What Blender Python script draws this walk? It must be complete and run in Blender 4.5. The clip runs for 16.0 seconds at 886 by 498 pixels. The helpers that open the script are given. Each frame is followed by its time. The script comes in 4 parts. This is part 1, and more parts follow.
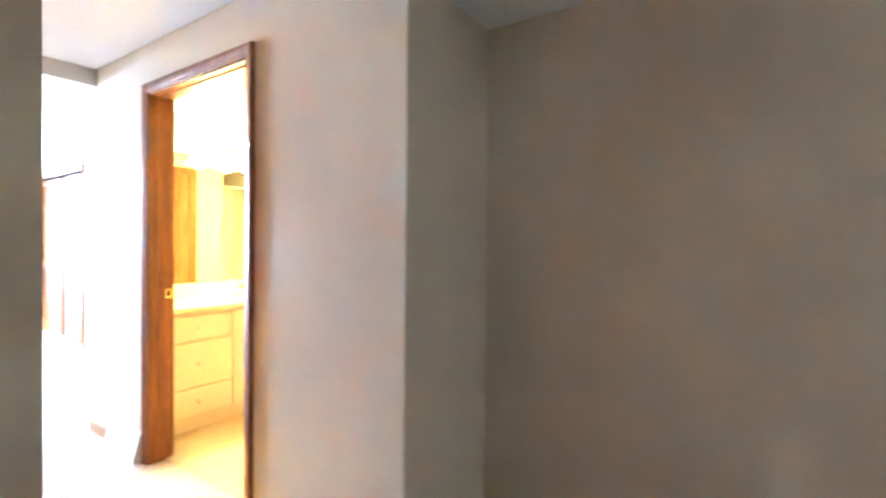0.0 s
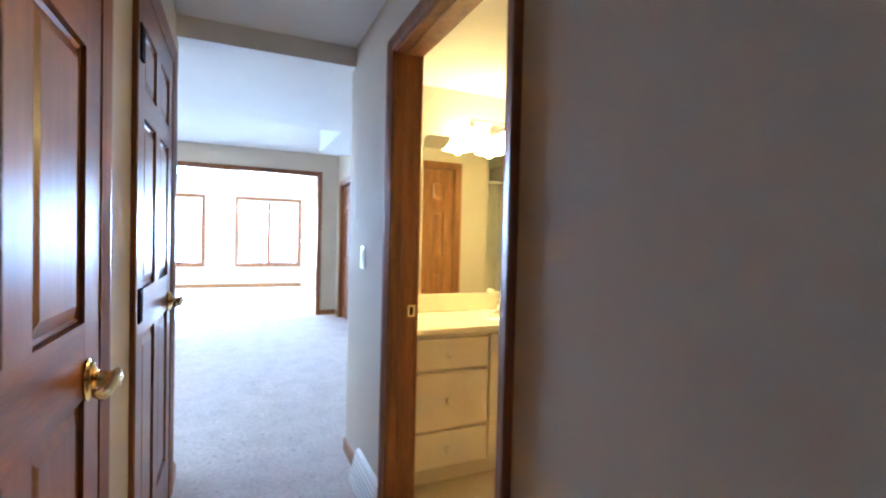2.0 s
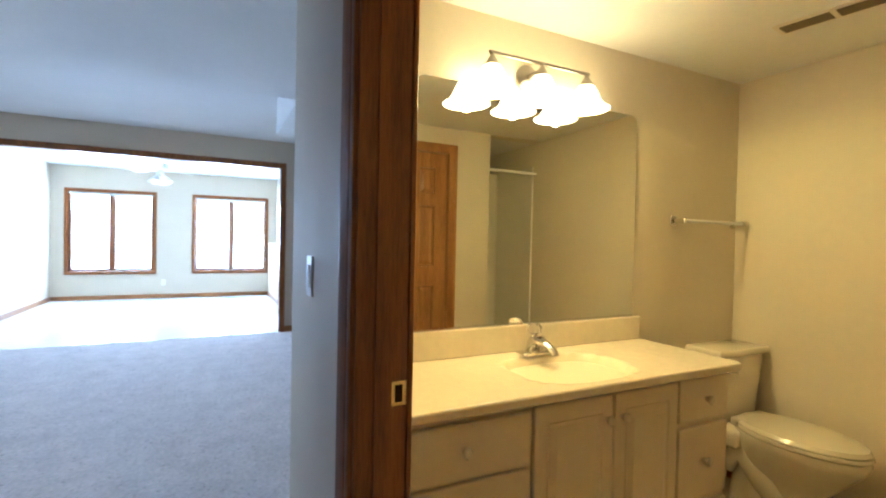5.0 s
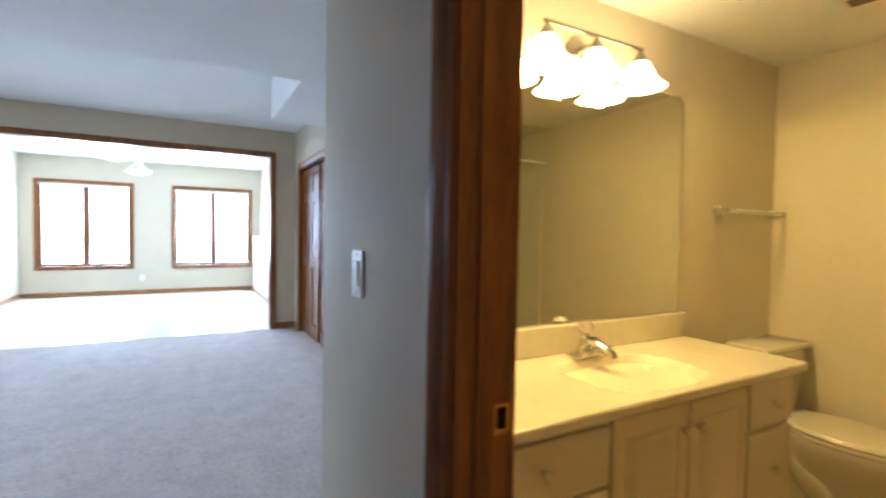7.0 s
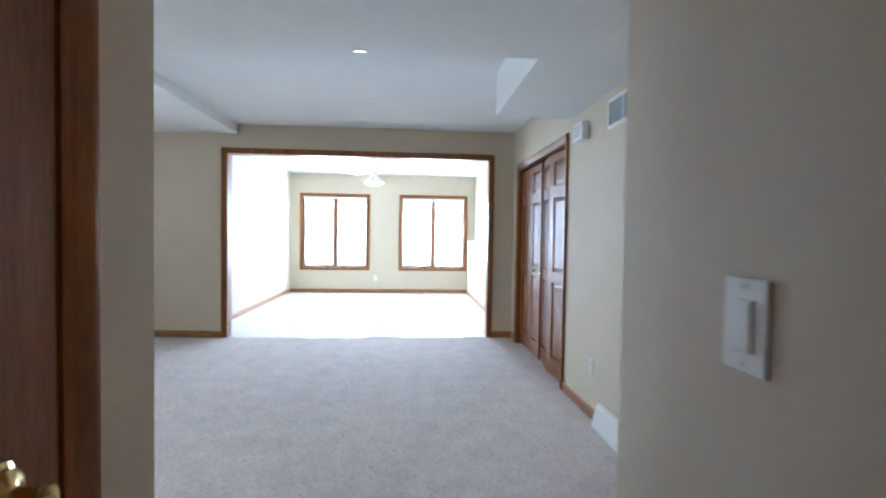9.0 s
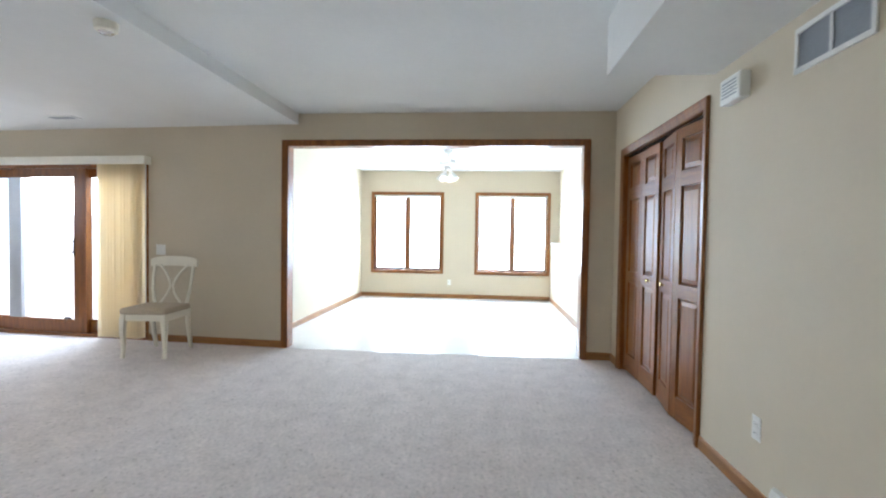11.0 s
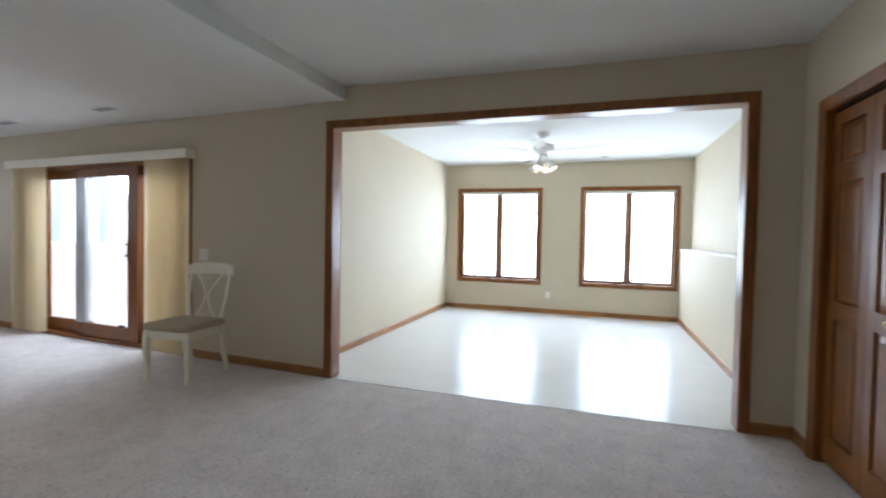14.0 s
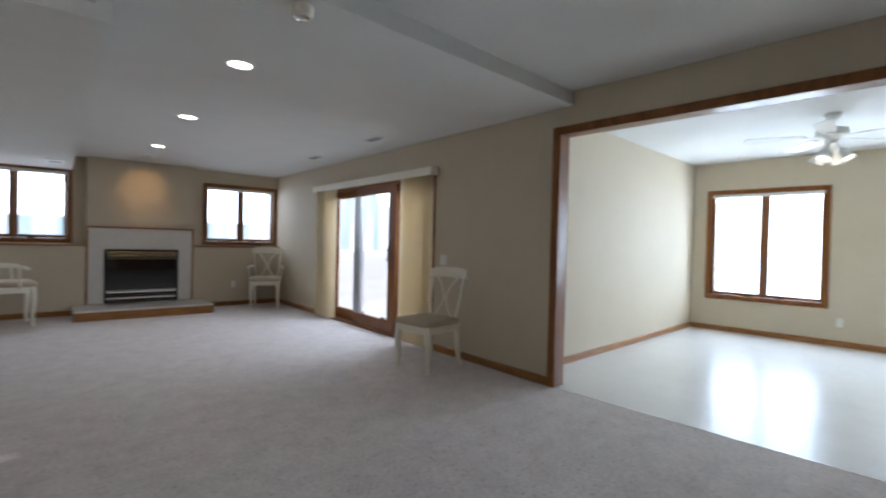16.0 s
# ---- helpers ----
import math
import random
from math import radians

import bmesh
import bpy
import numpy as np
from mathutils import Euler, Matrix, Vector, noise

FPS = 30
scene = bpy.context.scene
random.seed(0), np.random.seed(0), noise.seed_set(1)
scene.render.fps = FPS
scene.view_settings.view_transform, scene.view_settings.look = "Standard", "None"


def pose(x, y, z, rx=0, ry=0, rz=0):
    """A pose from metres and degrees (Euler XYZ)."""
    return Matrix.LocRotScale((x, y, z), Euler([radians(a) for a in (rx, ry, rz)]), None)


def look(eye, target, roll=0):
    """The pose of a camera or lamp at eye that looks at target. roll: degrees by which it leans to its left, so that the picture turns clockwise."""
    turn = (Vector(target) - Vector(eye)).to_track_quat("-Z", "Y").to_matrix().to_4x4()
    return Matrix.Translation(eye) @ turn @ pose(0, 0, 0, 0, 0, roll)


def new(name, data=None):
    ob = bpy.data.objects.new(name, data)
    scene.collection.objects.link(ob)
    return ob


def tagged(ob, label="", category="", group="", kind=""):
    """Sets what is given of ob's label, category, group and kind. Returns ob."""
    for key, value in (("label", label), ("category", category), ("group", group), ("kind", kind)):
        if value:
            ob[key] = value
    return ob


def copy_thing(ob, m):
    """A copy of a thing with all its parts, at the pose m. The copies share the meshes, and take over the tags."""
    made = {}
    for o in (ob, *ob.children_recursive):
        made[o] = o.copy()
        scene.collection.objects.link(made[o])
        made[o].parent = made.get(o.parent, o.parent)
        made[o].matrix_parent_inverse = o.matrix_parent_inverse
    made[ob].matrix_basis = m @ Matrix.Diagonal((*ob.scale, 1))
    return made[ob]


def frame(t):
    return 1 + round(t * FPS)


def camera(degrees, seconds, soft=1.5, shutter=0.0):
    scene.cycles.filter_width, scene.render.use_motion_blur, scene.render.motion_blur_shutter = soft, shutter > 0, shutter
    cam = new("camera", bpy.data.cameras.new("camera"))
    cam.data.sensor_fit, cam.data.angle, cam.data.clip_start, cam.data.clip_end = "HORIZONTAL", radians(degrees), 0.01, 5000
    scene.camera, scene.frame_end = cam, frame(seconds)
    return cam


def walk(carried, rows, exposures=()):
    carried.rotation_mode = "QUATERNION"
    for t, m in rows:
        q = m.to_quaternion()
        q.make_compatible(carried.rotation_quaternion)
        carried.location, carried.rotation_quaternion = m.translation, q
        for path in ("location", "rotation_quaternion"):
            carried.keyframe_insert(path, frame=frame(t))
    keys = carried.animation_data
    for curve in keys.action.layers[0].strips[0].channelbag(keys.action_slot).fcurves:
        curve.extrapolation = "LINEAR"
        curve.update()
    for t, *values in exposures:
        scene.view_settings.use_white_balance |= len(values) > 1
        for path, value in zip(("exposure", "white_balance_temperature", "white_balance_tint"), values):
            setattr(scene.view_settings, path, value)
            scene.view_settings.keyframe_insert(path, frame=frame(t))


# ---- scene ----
cam = camera(87.5, 16.0, soft=2.1, shutter=0.6)
PATH = [
    (0, (1.063, 1.025, 1.251), (-0.07, 2.673, 1.223), 0.6),
    (0.5, (0.749, 1.203, 1.258), (-0.602, 2.677, 1.222), 0.9),
    (1, (0.512, 1.358, 1.268), (-1.037, 2.622, 1.228), 1.4),
    (1.5, (0.38, 1.46, 1.267), (-1.326, 2.502, 1.223), 1.3),
    (2, (0.175, 1.612, 1.263), (-1.651, 2.425, 1.219), 1.4),
    (2.5, (-0.015, 1.708, 1.267), (-1.903, 2.366, 1.22), 1.0),
    (3, (-0.255, 1.783, 1.26), (-2.161, 2.388, 1.218), 0.9),
    (3.5, (-0.403, 1.835, 1.259), (-2.303, 2.459, 1.224), 1.0),
    (4, (-0.57, 1.896, 1.264), (-2.45, 2.58, 1.231), 0.9),
    (4.5, (-0.683, 1.943, 1.276), (-2.525, 2.721, 1.237), 0.9),
    (4.7, (-0.737, 1.955, 1.27), (-2.557, 2.785, 1.238), 1.1),
    (6.8, (-1.036, 1.857, 1.262), (-2.752, 2.882, 1.202), 1.0),
    (7, (-1.075, 1.835, 1.26), (-2.824, 2.803, 1.197), 1.0),
    (7.5, (-1.199, 1.812, 1.249), (-3.042, 2.588, 1.178), 1.2),
    (8, (-1.365, 1.788, 1.258), (-3.291, 2.323, 1.176), 0.5),
    (8.5, (-1.508, 1.795, 1.267), (-3.48, 2.117, 1.196), 0.8),
    (9, (-1.653, 1.793, 1.263), (-3.646, 1.939, 1.206), 0.9),
    (9.5, (-1.903, 1.785, 1.277), (-3.902, 1.811, 1.217), 0.8),
    (10, (-2.085, 1.774, 1.271), (-4.082, 1.707, 1.209), 0.8),
    (10.2, (-2.147, 1.764, 1.265), (-4.143, 1.667, 1.205), 0.8),
    (12.3, (-3.156, 1.773, 1.257), (-5.136, 1.5, 1.196), 0.8),
    (12.5, (-3.258, 1.774, 1.264), (-5.235, 1.48, 1.203), 0.7),
    (13, (-3.492, 1.815, 1.272), (-5.458, 1.449, 1.213), 0.8),
    (13.5, (-3.673, 1.833, 1.268), (-5.617, 1.367, 1.213), 0.9),
    (14, (-3.794, 1.837, 1.278), (-5.692, 1.207, 1.224), 1.1),
    (14.5, (-3.872, 1.875, 1.293), (-5.683, 1.028, 1.242), 1.2),
    (15, (-3.9, 1.883, 1.268), (-5.592, 0.818, 1.234), 1.2),
    (15.5, (-3.876, 1.876, 1.253), (-5.424, 0.61, 1.227), 1.3),
    (16, (-3.856, 1.862, 1.248), (-5.233, 0.412, 1.219), 1.4),
]
EXPOSURES = [(0, 3.85, 5250, 11), (0.5, 3.45, 5150, 12), (1, 2.65, 5000, 12), (1.5, 2.05, 4750, 11), (2.5, 1.4, 4750, 12), (3.5, 1.05, 4750, 11), (4.5, 0.65, 4700, 10), (7, 0.65, 5200, 10), (8.5, 0.48, 5400, 10), (10, 0.5, 5750, 10), (12.5, -0.03, 6250, 11), (14.5, -0.68, 6250, 12), (16, -0.8, 6150, 12)]
walk(cam, [(t, look(eye, target, roll)) for t, eye, target, roll in PATH], EXPOSURES)

# ---- light ----
world = bpy.data.worlds.new("world")
scene.world = world
world.use_nodes = True
wn = world.node_tree.nodes
sky = wn.new("ShaderNodeTexSky")
sky.sky_type, sky.sun_disc = "NISHITA", False
sky.sun_elevation, sky.sun_rotation = radians(63), radians(42)
sky.dust_density, sky.air_density = 3.0, 1.0
wn["Background"].inputs[1].default_value = 0.15
world.node_tree.links.new(sky.outputs[0], wn["Background"].inputs[0])


def lamp(name, kind, energy, color, m, size=None, size_y=None, angle=None, spot=None):
    data = bpy.data.lights.new(name, kind)
    data.energy, data.color = energy, color
    if kind == "AREA":
        data.shape, data.size, data.size_y = "RECTANGLE", size, size_y
    elif kind == "SUN":
        data.angle = angle
    else:
        data.shadow_soft_size = size
        if spot:
            data.spot_size, data.spot_blend = radians(spot), 1.0
    ob = new(name, data)
    ob.matrix_world = m
    return ob


DAY = (0.745, 0.865, 1.0)
WARM = (1.0, 0.64, 0.13)
lamp("sun", "SUN", 5.0, (1.0, 0.97, 0.92), look((0, 0, 0), (-0.30, -0.333, -0.9)), angle=radians(3))
PIVOT, SKEW = Vector((-7.362, -0.44, 0)), -3.5
WING = Matrix.Translation(PIVOT) @ pose(0, 0, 0, 0, 0, SKEW) @ Matrix.Translation(-PIVOT)
# daylight of the openings
for wy in (0.173, 2.321):
    lamp("window_daylight", "AREA", 122, (0.69, 0.845, 1.0), look((-12.2, wy, 1.32), (-11, wy, 1.22)), 1.36, 1.52)
lamp("window_daylight", "AREA", 140, DAY, WING @ look((-8.2, -3.45, 2.0), (-7.1, -3.45, 0.65)), 2.45, 1.6)
lamp("window_daylight", "AREA", 40, DAY, WING @ look((-6.695, -7.65, 1.85), (-6.695, -6.9, 1.0)), 1.15, 0.95)
lamp("window_daylight", "AREA", 40, DAY, WING @ look((-3.54, -7.65, 1.85), (-3.54, -6.9, 1.0)), 1.15, 0.95)

# ---- materials ----


def material(name, color, rough=0.6, metal=0.0, vary=0.06, scale=8.0, bump=0.0, bump_scale=200.0, stretch=(1, 1, 1), dark=None, coat=0.0, spec=0.5):
    m = bpy.data.materials.new(name)
    m.use_nodes = True
    n, l = m.node_tree.nodes, m.node_tree.links
    b = n["Principled BSDF"]
    b.inputs["Roughness"].default_value = rough
    b.inputs["Metallic"].default_value = metal
    b.inputs["Coat Weight"].default_value = coat
    b.inputs["Coat Roughness"].default_value = 0.12
    b.inputs["Specular IOR Level"].default_value = spec
    tc, mp = n.new("ShaderNodeTexCoord"), n.new("ShaderNodeMapping")
    mp.inputs["Scale"].default_value = stretch
    l.new(tc.outputs["Object"], mp.inputs[0])
    big, fine = n.new("ShaderNodeTexNoise"), n.new("ShaderNodeTexNoise")
    big.inputs["Scale"].default_value, big.inputs["Detail"].default_value = scale, 4
    fine.inputs["Scale"].default_value, fine.inputs["Detail"].default_value = scale * 9, 5
    add = n.new("ShaderNodeMath")
    add.operation = "MULTIPLY_ADD"
    add.inputs[1].default_value = 0.45
    l.new(mp.outputs[0], big.inputs[0])
    l.new(mp.outputs[0], fine.inputs[0])
    l.new(fine.outputs[0], add.inputs[0])
    half = n.new("ShaderNodeMath")
    half.operation = "MULTIPLY"
    half.inputs[1].default_value = 0.55
    l.new(big.outputs[0], half.inputs[0])
    l.new(half.outputs[0], add.inputs[2])
    ramp = n.new("ShaderNodeValToRGB")
    lo = dark or tuple(c * (1 - vary) for c in color)
    hi = tuple(min(1, c * (1 + vary)) for c in color)
    ramp.color_ramp.elements[0].position, ramp.color_ramp.elements[1].position = 0.34, 0.66
    ramp.color_ramp.elements[0].color, ramp.color_ramp.elements[1].color = (*lo, 1), (*hi, 1)
    l.new(add.outputs[0], ramp.inputs[0])
    l.new(ramp.outputs[0], b.inputs["Base Color"])
    rr = n.new("ShaderNodeMapRange")
    rr.inputs["To Min"].default_value, rr.inputs["To Max"].default_value = max(0, rough * 0.85), min(1, rough * 1.15)
    l.new(fine.outputs[0], rr.inputs[0])
    l.new(rr.outputs[0], b.inputs["Roughness"])
    if bump:
        tex, bp = n.new("ShaderNodeTexNoise"), n.new("ShaderNodeBump")
        tex.inputs["Scale"].default_value, tex.inputs["Detail"].default_value = bump_scale, 3
        l.new(mp.outputs[0], tex.inputs[0])
        bp.inputs["Strength"].default_value, bp.inputs["Distance"].default_value = bump, 0.004
        l.new(tex.outputs[0], bp.inputs["Height"])
        l.new(bp.outputs[0], b.inputs["Normal"])
    return m


def emitter(name, color, strength):
    m = bpy.data.materials.new(name)
    m.use_nodes = True
    b = m.node_tree.nodes["Principled BSDF"]
    b.inputs["Base Color"].default_value = (*color, 1)
    b.inputs["Emission Color"].default_value = (*color, 1)
    b.inputs["Emission Strength"].default_value = strength
    return m


WALL = material("wall_paint", (0.61, 0.525, 0.392), 0.75, vary=0.025, scale=3, bump=0.12, bump_scale=260)
CEIL = material("ceiling_paint", (0.76, 0.75, 0.72), 0.85, vary=0.025, scale=3, bump=0.25, bump_scale=120)
BATH = material("bath_paint", (0.72, 0.66, 0.53), 0.6, vary=0.025, scale=3, bump=0.1, bump_scale=260)
WOODC, WOODD = (0.262, 0.091, 0.014), (0.138, 0.042, 0.006)
WOOD = material("stained_oak", WOODC, 0.37, vary=0.2, scale=5, dark=WOODD, stretch=(5, 5, 0.45), bump=0.05, bump_scale=60, coat=0.1, spec=0.38)
WOODH = material("stained_oak_level", WOODC, 0.37, vary=0.2, scale=5, dark=WOODD, stretch=(0.45, 5, 5), bump=0.05, bump_scale=60, coat=0.1, spec=0.38)
GOLDO = material("golden_oak", (0.36, 0.175, 0.045), 0.35, vary=0.2, scale=5, dark=(0.22, 0.10, 0.022), stretch=(5, 5, 0.45), bump=0.05, bump_scale=60, coat=0.1, spec=0.38)
OAKT = material("oak_trim", (0.34, 0.155, 0.045), 0.38, vary=0.2, scale=5, dark=(0.22, 0.09, 0.024), stretch=(0.9, 6, 6), bump=0.05, bump_scale=60, coat=0.1, spec=0.38)
CREAM = material("cream_paint", (0.86, 0.81, 0.69), 0.45, vary=0.05, scale=14, bump=0.05)
SEATF = material("woven_seat_cloth", (0.52, 0.43, 0.31), 0.9, vary=0.14, scale=60, bump=0.5, bump_scale=500)
WHITE = material("white_plastic", (0.80, 0.79, 0.75), 0.4, vary=0.02)
FANW = material("white_enamel", (0.82, 0.82, 0.80), 0.3, vary=0.02)
ALMOND = material("almond_cabinet_paint", (0.73, 0.66, 0.53), 0.38, vary=0.03, scale=5, bump=0.03)
MARBLE = material("cultured_marble", (0.78, 0.72, 0.58), 0.16, vary=0.06, scale=3.5, coat=0.3)
PORC = material("porcelain", (0.78, 0.74, 0.62), 0.1, vary=0.015, coat=0.4)
CHROME = material("chrome", (0.75, 0.75, 0.74), 0.12, 1.0, vary=0.02)
NICKEL = material("brushed_nickel", (0.34, 0.31, 0.27), 0.3, 1.0, vary=0.06)
BRASS = material("polished_brass", (0.72, 0.55, 0.24), 0.18, 1.0, vary=0.05)
BRONZE = material("dark_hinge_metal", (0.022, 0.014, 0.009), 0.9, 0.0, vary=0.1, spec=0.03)
BLACK = material("black_firebox_metal", (0.012, 0.012, 0.013), 0.35, 0.3, vary=0.2)
DGLASS = material("dark_firebox_glass", (0.006, 0.006, 0.007), 0.06, 0.0, vary=0.1, coat=0.5)
TILEW = material("white_surround_tile", (0.70, 0.67, 0.62), 0.22, vary=0.04, scale=10, coat=0.3)
BLIND = material("vinyl_blind_slat", (0.86, 0.765, 0.61), 0.5, vary=0.04, stretch=(1, 1, 0.2))
bn, bl = BLIND.node_tree.nodes, BLIND.node_tree.links
glow, mix = bn.new("ShaderNodeBsdfTranslucent"), bn.new("ShaderNodeMixShader")
glow.inputs[0].default_value = (0.95, 0.87, 0.67, 1)
mix.inputs[0].default_value = 0.6
bl.new(bn["Principled BSDF"].outputs[0], mix.inputs[1])
bl.new(glow.outputs[0], mix.inputs[2])
bl.new(mix.outputs[0], bn["Material Output"].inputs[0])
# pale grey puts the daylight washing out the wooden stile into its colour
LIT_STILE = material("washed_out_stile", (0.55, 0.57, 0.60), 0.4, 0.6, vary=0.05)
VENTD = material("brown_vent_slots", (0.16, 0.12, 0.07), 0.6, vary=0.1)
GRILLE = material("grey_vent_recess", (0.36, 0.37, 0.39), 0.7, vary=0.1)
SHOWER = material("shower_acrylic", (0.78, 0.75, 0.66), 0.25, vary=0.02)
BATHF = material("bath_vinyl_floor", (0.72, 0.63, 0.46), 0.3, vary=0.08, scale=9)
SNOW = material("snowy_ground", (0.90, 0.91, 0.93), 0.9, vary=0.06, scale=0.6, bump=0.4, bump_scale=8)
# near-black colour supplies the shade of closed-off spaces
DARK = material("interior_shade_black", (0.03, 0.025, 0.02), 0.9)

CARPET = material("loop_carpet", (0.76, 0.69, 0.655), 0.97, vary=0.17, scale=42, bump=0.8, bump_scale=260, spec=0.1)
# worn lanes and faint footprints, broad and soft, over the pile's grain
cn, cl = CARPET.node_tree.nodes, CARPET.node_tree.links
cb = cn["Principled BSDF"]
grain = cb.inputs["Base Color"].links[0].from_socket
ctc, cno, crp, cmx = (cn.new("ShaderNode" + k) for k in ("TexCoord", "TexNoise", "ValToRGB", "Mix"))
cno.inputs["Scale"].default_value, cno.inputs["Detail"].default_value, cno.inputs["Roughness"].default_value = 5.5, 7, 0.7
crp.color_ramp.elements[0].position, crp.color_ramp.elements[1].position = 0.30, 0.62
crp.color_ramp.elements[0].color, crp.color_ramp.elements[1].color = (0.82, 0.81, 0.81, 1), (1, 1, 1, 1)
cmx.data_type, cmx.blend_type = "RGBA", "MULTIPLY"
cmx.inputs["Factor"].default_value = 1.0
cl.new(ctc.outputs["Object"], cno.inputs[0])
cl.new(cno.outputs[0], crp.inputs[0])
cl.new(grain, cmx.inputs[6])
cl.new(crp.outputs[0], cmx.inputs[7])
# sparse darker flecks in the pile
cfl, cfr, cfm = (cn.new("ShaderNode" + k) for k in ("TexNoise", "ValToRGB", "Mix"))
cfl.inputs["Scale"].default_value, cfl.inputs["Detail"].default_value, cfl.inputs["Roughness"].default_value = 34, 3, 0.6
cfr.color_ramp.elements[0].position, cfr.color_ramp.elements[1].position = 0.30, 0.40
cfr.color_ramp.elements[0].color, cfr.color_ramp.elements[1].color = (0.66, 0.63, 0.62, 1), (1, 1, 1, 1)
cfm.data_type, cfm.blend_type = "RGBA", "MULTIPLY"
cfm.inputs["Factor"].default_value = 1.0
cl.new(ctc.outputs["Object"], cfl.inputs[0])
cl.new(cfl.outputs[0], cfr.inputs[0])
cl.new(cmx.outputs[2], cfm.inputs[6])
cl.new(cfr.outputs[0], cfm.inputs[7])
cl.new(cfm.outputs[2], cb.inputs["Base Color"])
VINYL = material("glossy_white_floor", (0.76, 0.75, 0.73), 0.25, vary=0.035, scale=4, coat=0.12)

# backdrop glows by emission; outdoor brightness and haze are in its colour
FAR = bpy.data.materials.new("glowing_distance")
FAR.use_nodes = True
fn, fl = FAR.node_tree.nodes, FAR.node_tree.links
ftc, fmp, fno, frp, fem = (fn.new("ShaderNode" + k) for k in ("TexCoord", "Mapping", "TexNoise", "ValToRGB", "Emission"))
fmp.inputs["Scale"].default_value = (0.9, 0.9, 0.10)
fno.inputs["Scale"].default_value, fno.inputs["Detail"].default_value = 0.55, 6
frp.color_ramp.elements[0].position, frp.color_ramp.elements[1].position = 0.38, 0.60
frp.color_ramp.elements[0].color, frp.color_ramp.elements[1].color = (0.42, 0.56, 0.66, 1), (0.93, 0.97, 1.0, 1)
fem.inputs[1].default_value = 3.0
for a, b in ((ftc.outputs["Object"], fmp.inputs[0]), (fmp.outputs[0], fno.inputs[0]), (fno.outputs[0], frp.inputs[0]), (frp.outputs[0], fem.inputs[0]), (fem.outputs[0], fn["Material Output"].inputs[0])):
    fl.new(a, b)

GLASS = bpy.data.materials.new("window_glass")
GLASS.use_nodes = True
gb = GLASS.node_tree.nodes["Principled BSDF"]
gb.inputs["Base Color"].default_value = (1, 1, 1, 1)
gb.inputs["Roughness"].default_value, gb.inputs["IOR"].default_value = 0.0, 1.45
gb.inputs["Transmission Weight"].default_value = 1.0
MIRROR = bpy.data.materials.new("silvered_mirror")
MIRROR.use_nodes = True
mb = MIRROR.node_tree.nodes["Principled BSDF"]
mb.inputs["Base Color"].default_value = (0.86, 0.88, 0.84, 1)
mb.inputs["Metallic"].default_value, mb.inputs["Roughness"].default_value = 1.0, 0.01
SHADE = emitter("lit_frosted_shade", (1.0, 0.70, 0.27), 10.0)
GLOBE = emitter("lit_fan_globe", (1.0, 0.93, 0.82), 4.0)
CANL = emitter("lit_can_lens", (1.0, 0.93, 0.82), 12.0)

# ---- mesh helpers ----


def box(bm, x0, x1, y0, y1, z0, z1, m=None):
    vs = [bm.verts.new((x, y, z)) for x in (min(x0, x1), max(x0, x1)) for y in (min(y0, y1), max(y0, y1)) for z in (min(z0, z1), max(z0, z1))]
    if m:
        for v in vs:
            v.co = m @ v.co
    for f in ((0, 1, 3, 2), (4, 6, 7, 5), (0, 4, 5, 1), (2, 3, 7, 6), (0, 2, 6, 4), (1, 5, 7, 3)):
        bm.faces.new([vs[i] for i in f])
    return bm


def boxes(*rows):
    bm = bmesh.new()
    for r in rows:
        box(bm, *r)
    return bm


def bevelled(bm, width=0.004, seg=2):
    bmesh.ops.bevel(bm, geom=bm.edges[:], offset=width, segments=seg, profile=0.5, affect="EDGES", clamp_overlap=True)
    return bm


def bbox(x0, x1, y0, y1, z0, z1, width=0.004, seg=2):
    return bevelled(boxes((x0, x1, y0, y1, z0, z1)), width, seg)


def lathe(profile, n=24, m=None, ends=True):
    """A turned shape about z from (radius, height) pairs."""
    bm = bmesh.new()
    rings = [[bm.verts.new((r * math.cos(k * math.tau / n), r * math.sin(k * math.tau / n), z)) for k in range(n)] for r, z in profile]
    for a, b in zip(rings, rings[1:]):
        for k in range(n):
            bm.faces.new((a[k], a[(k + 1) % n], b[(k + 1) % n], b[k]))
    if ends:
        bm.faces.new(rings[0][::-1])
        bm.faces.new(rings[-1])
    if m:
        bm.transform(m)
    return bm


def sweep(points, sizes, n=8, square=False):
    """A bar along points; sizes: (half width, half depth) or radius for each point."""
    bm = bmesh.new()
    pts = [Vector(p) for p in points]
    rings = []
    for i, p in enumerate(pts):
        d = (pts[min(i + 1, len(pts) - 1)] - pts[max(i - 1, 0)]).normalized()
        ref = Vector((0, 1, 0)) if abs(d.y) < 0.9 else Vector((1, 0, 0))
        u = d.cross(ref).normalized()
        v = d.cross(u).normalized()
        s = sizes[i] if isinstance(sizes, (list, tuple)) and not isinstance(sizes[0], float) else sizes
        a, b = s if isinstance(s, (list, tuple)) else (s, s)
        ring = []
        for k in range(n):
            w = (k + 0.5) * math.tau / n
            c, sn = math.cos(w), math.sin(w)
            if square:
                c, sn = math.copysign(abs(c) ** 0.35, c), math.copysign(abs(sn) ** 0.35, sn)
            ring.append(bm.verts.new(p + u * a * c + v * b * sn))
        rings.append(ring)
    for a, b in zip(rings, rings[1:]):
        for k in range(n):
            bm.faces.new((a[k], a[(k + 1) % n], b[(k + 1) % n], b[k]))
    bm.faces.new(rings[0][::-1])
    bm.faces.new(rings[-1])
    return bm


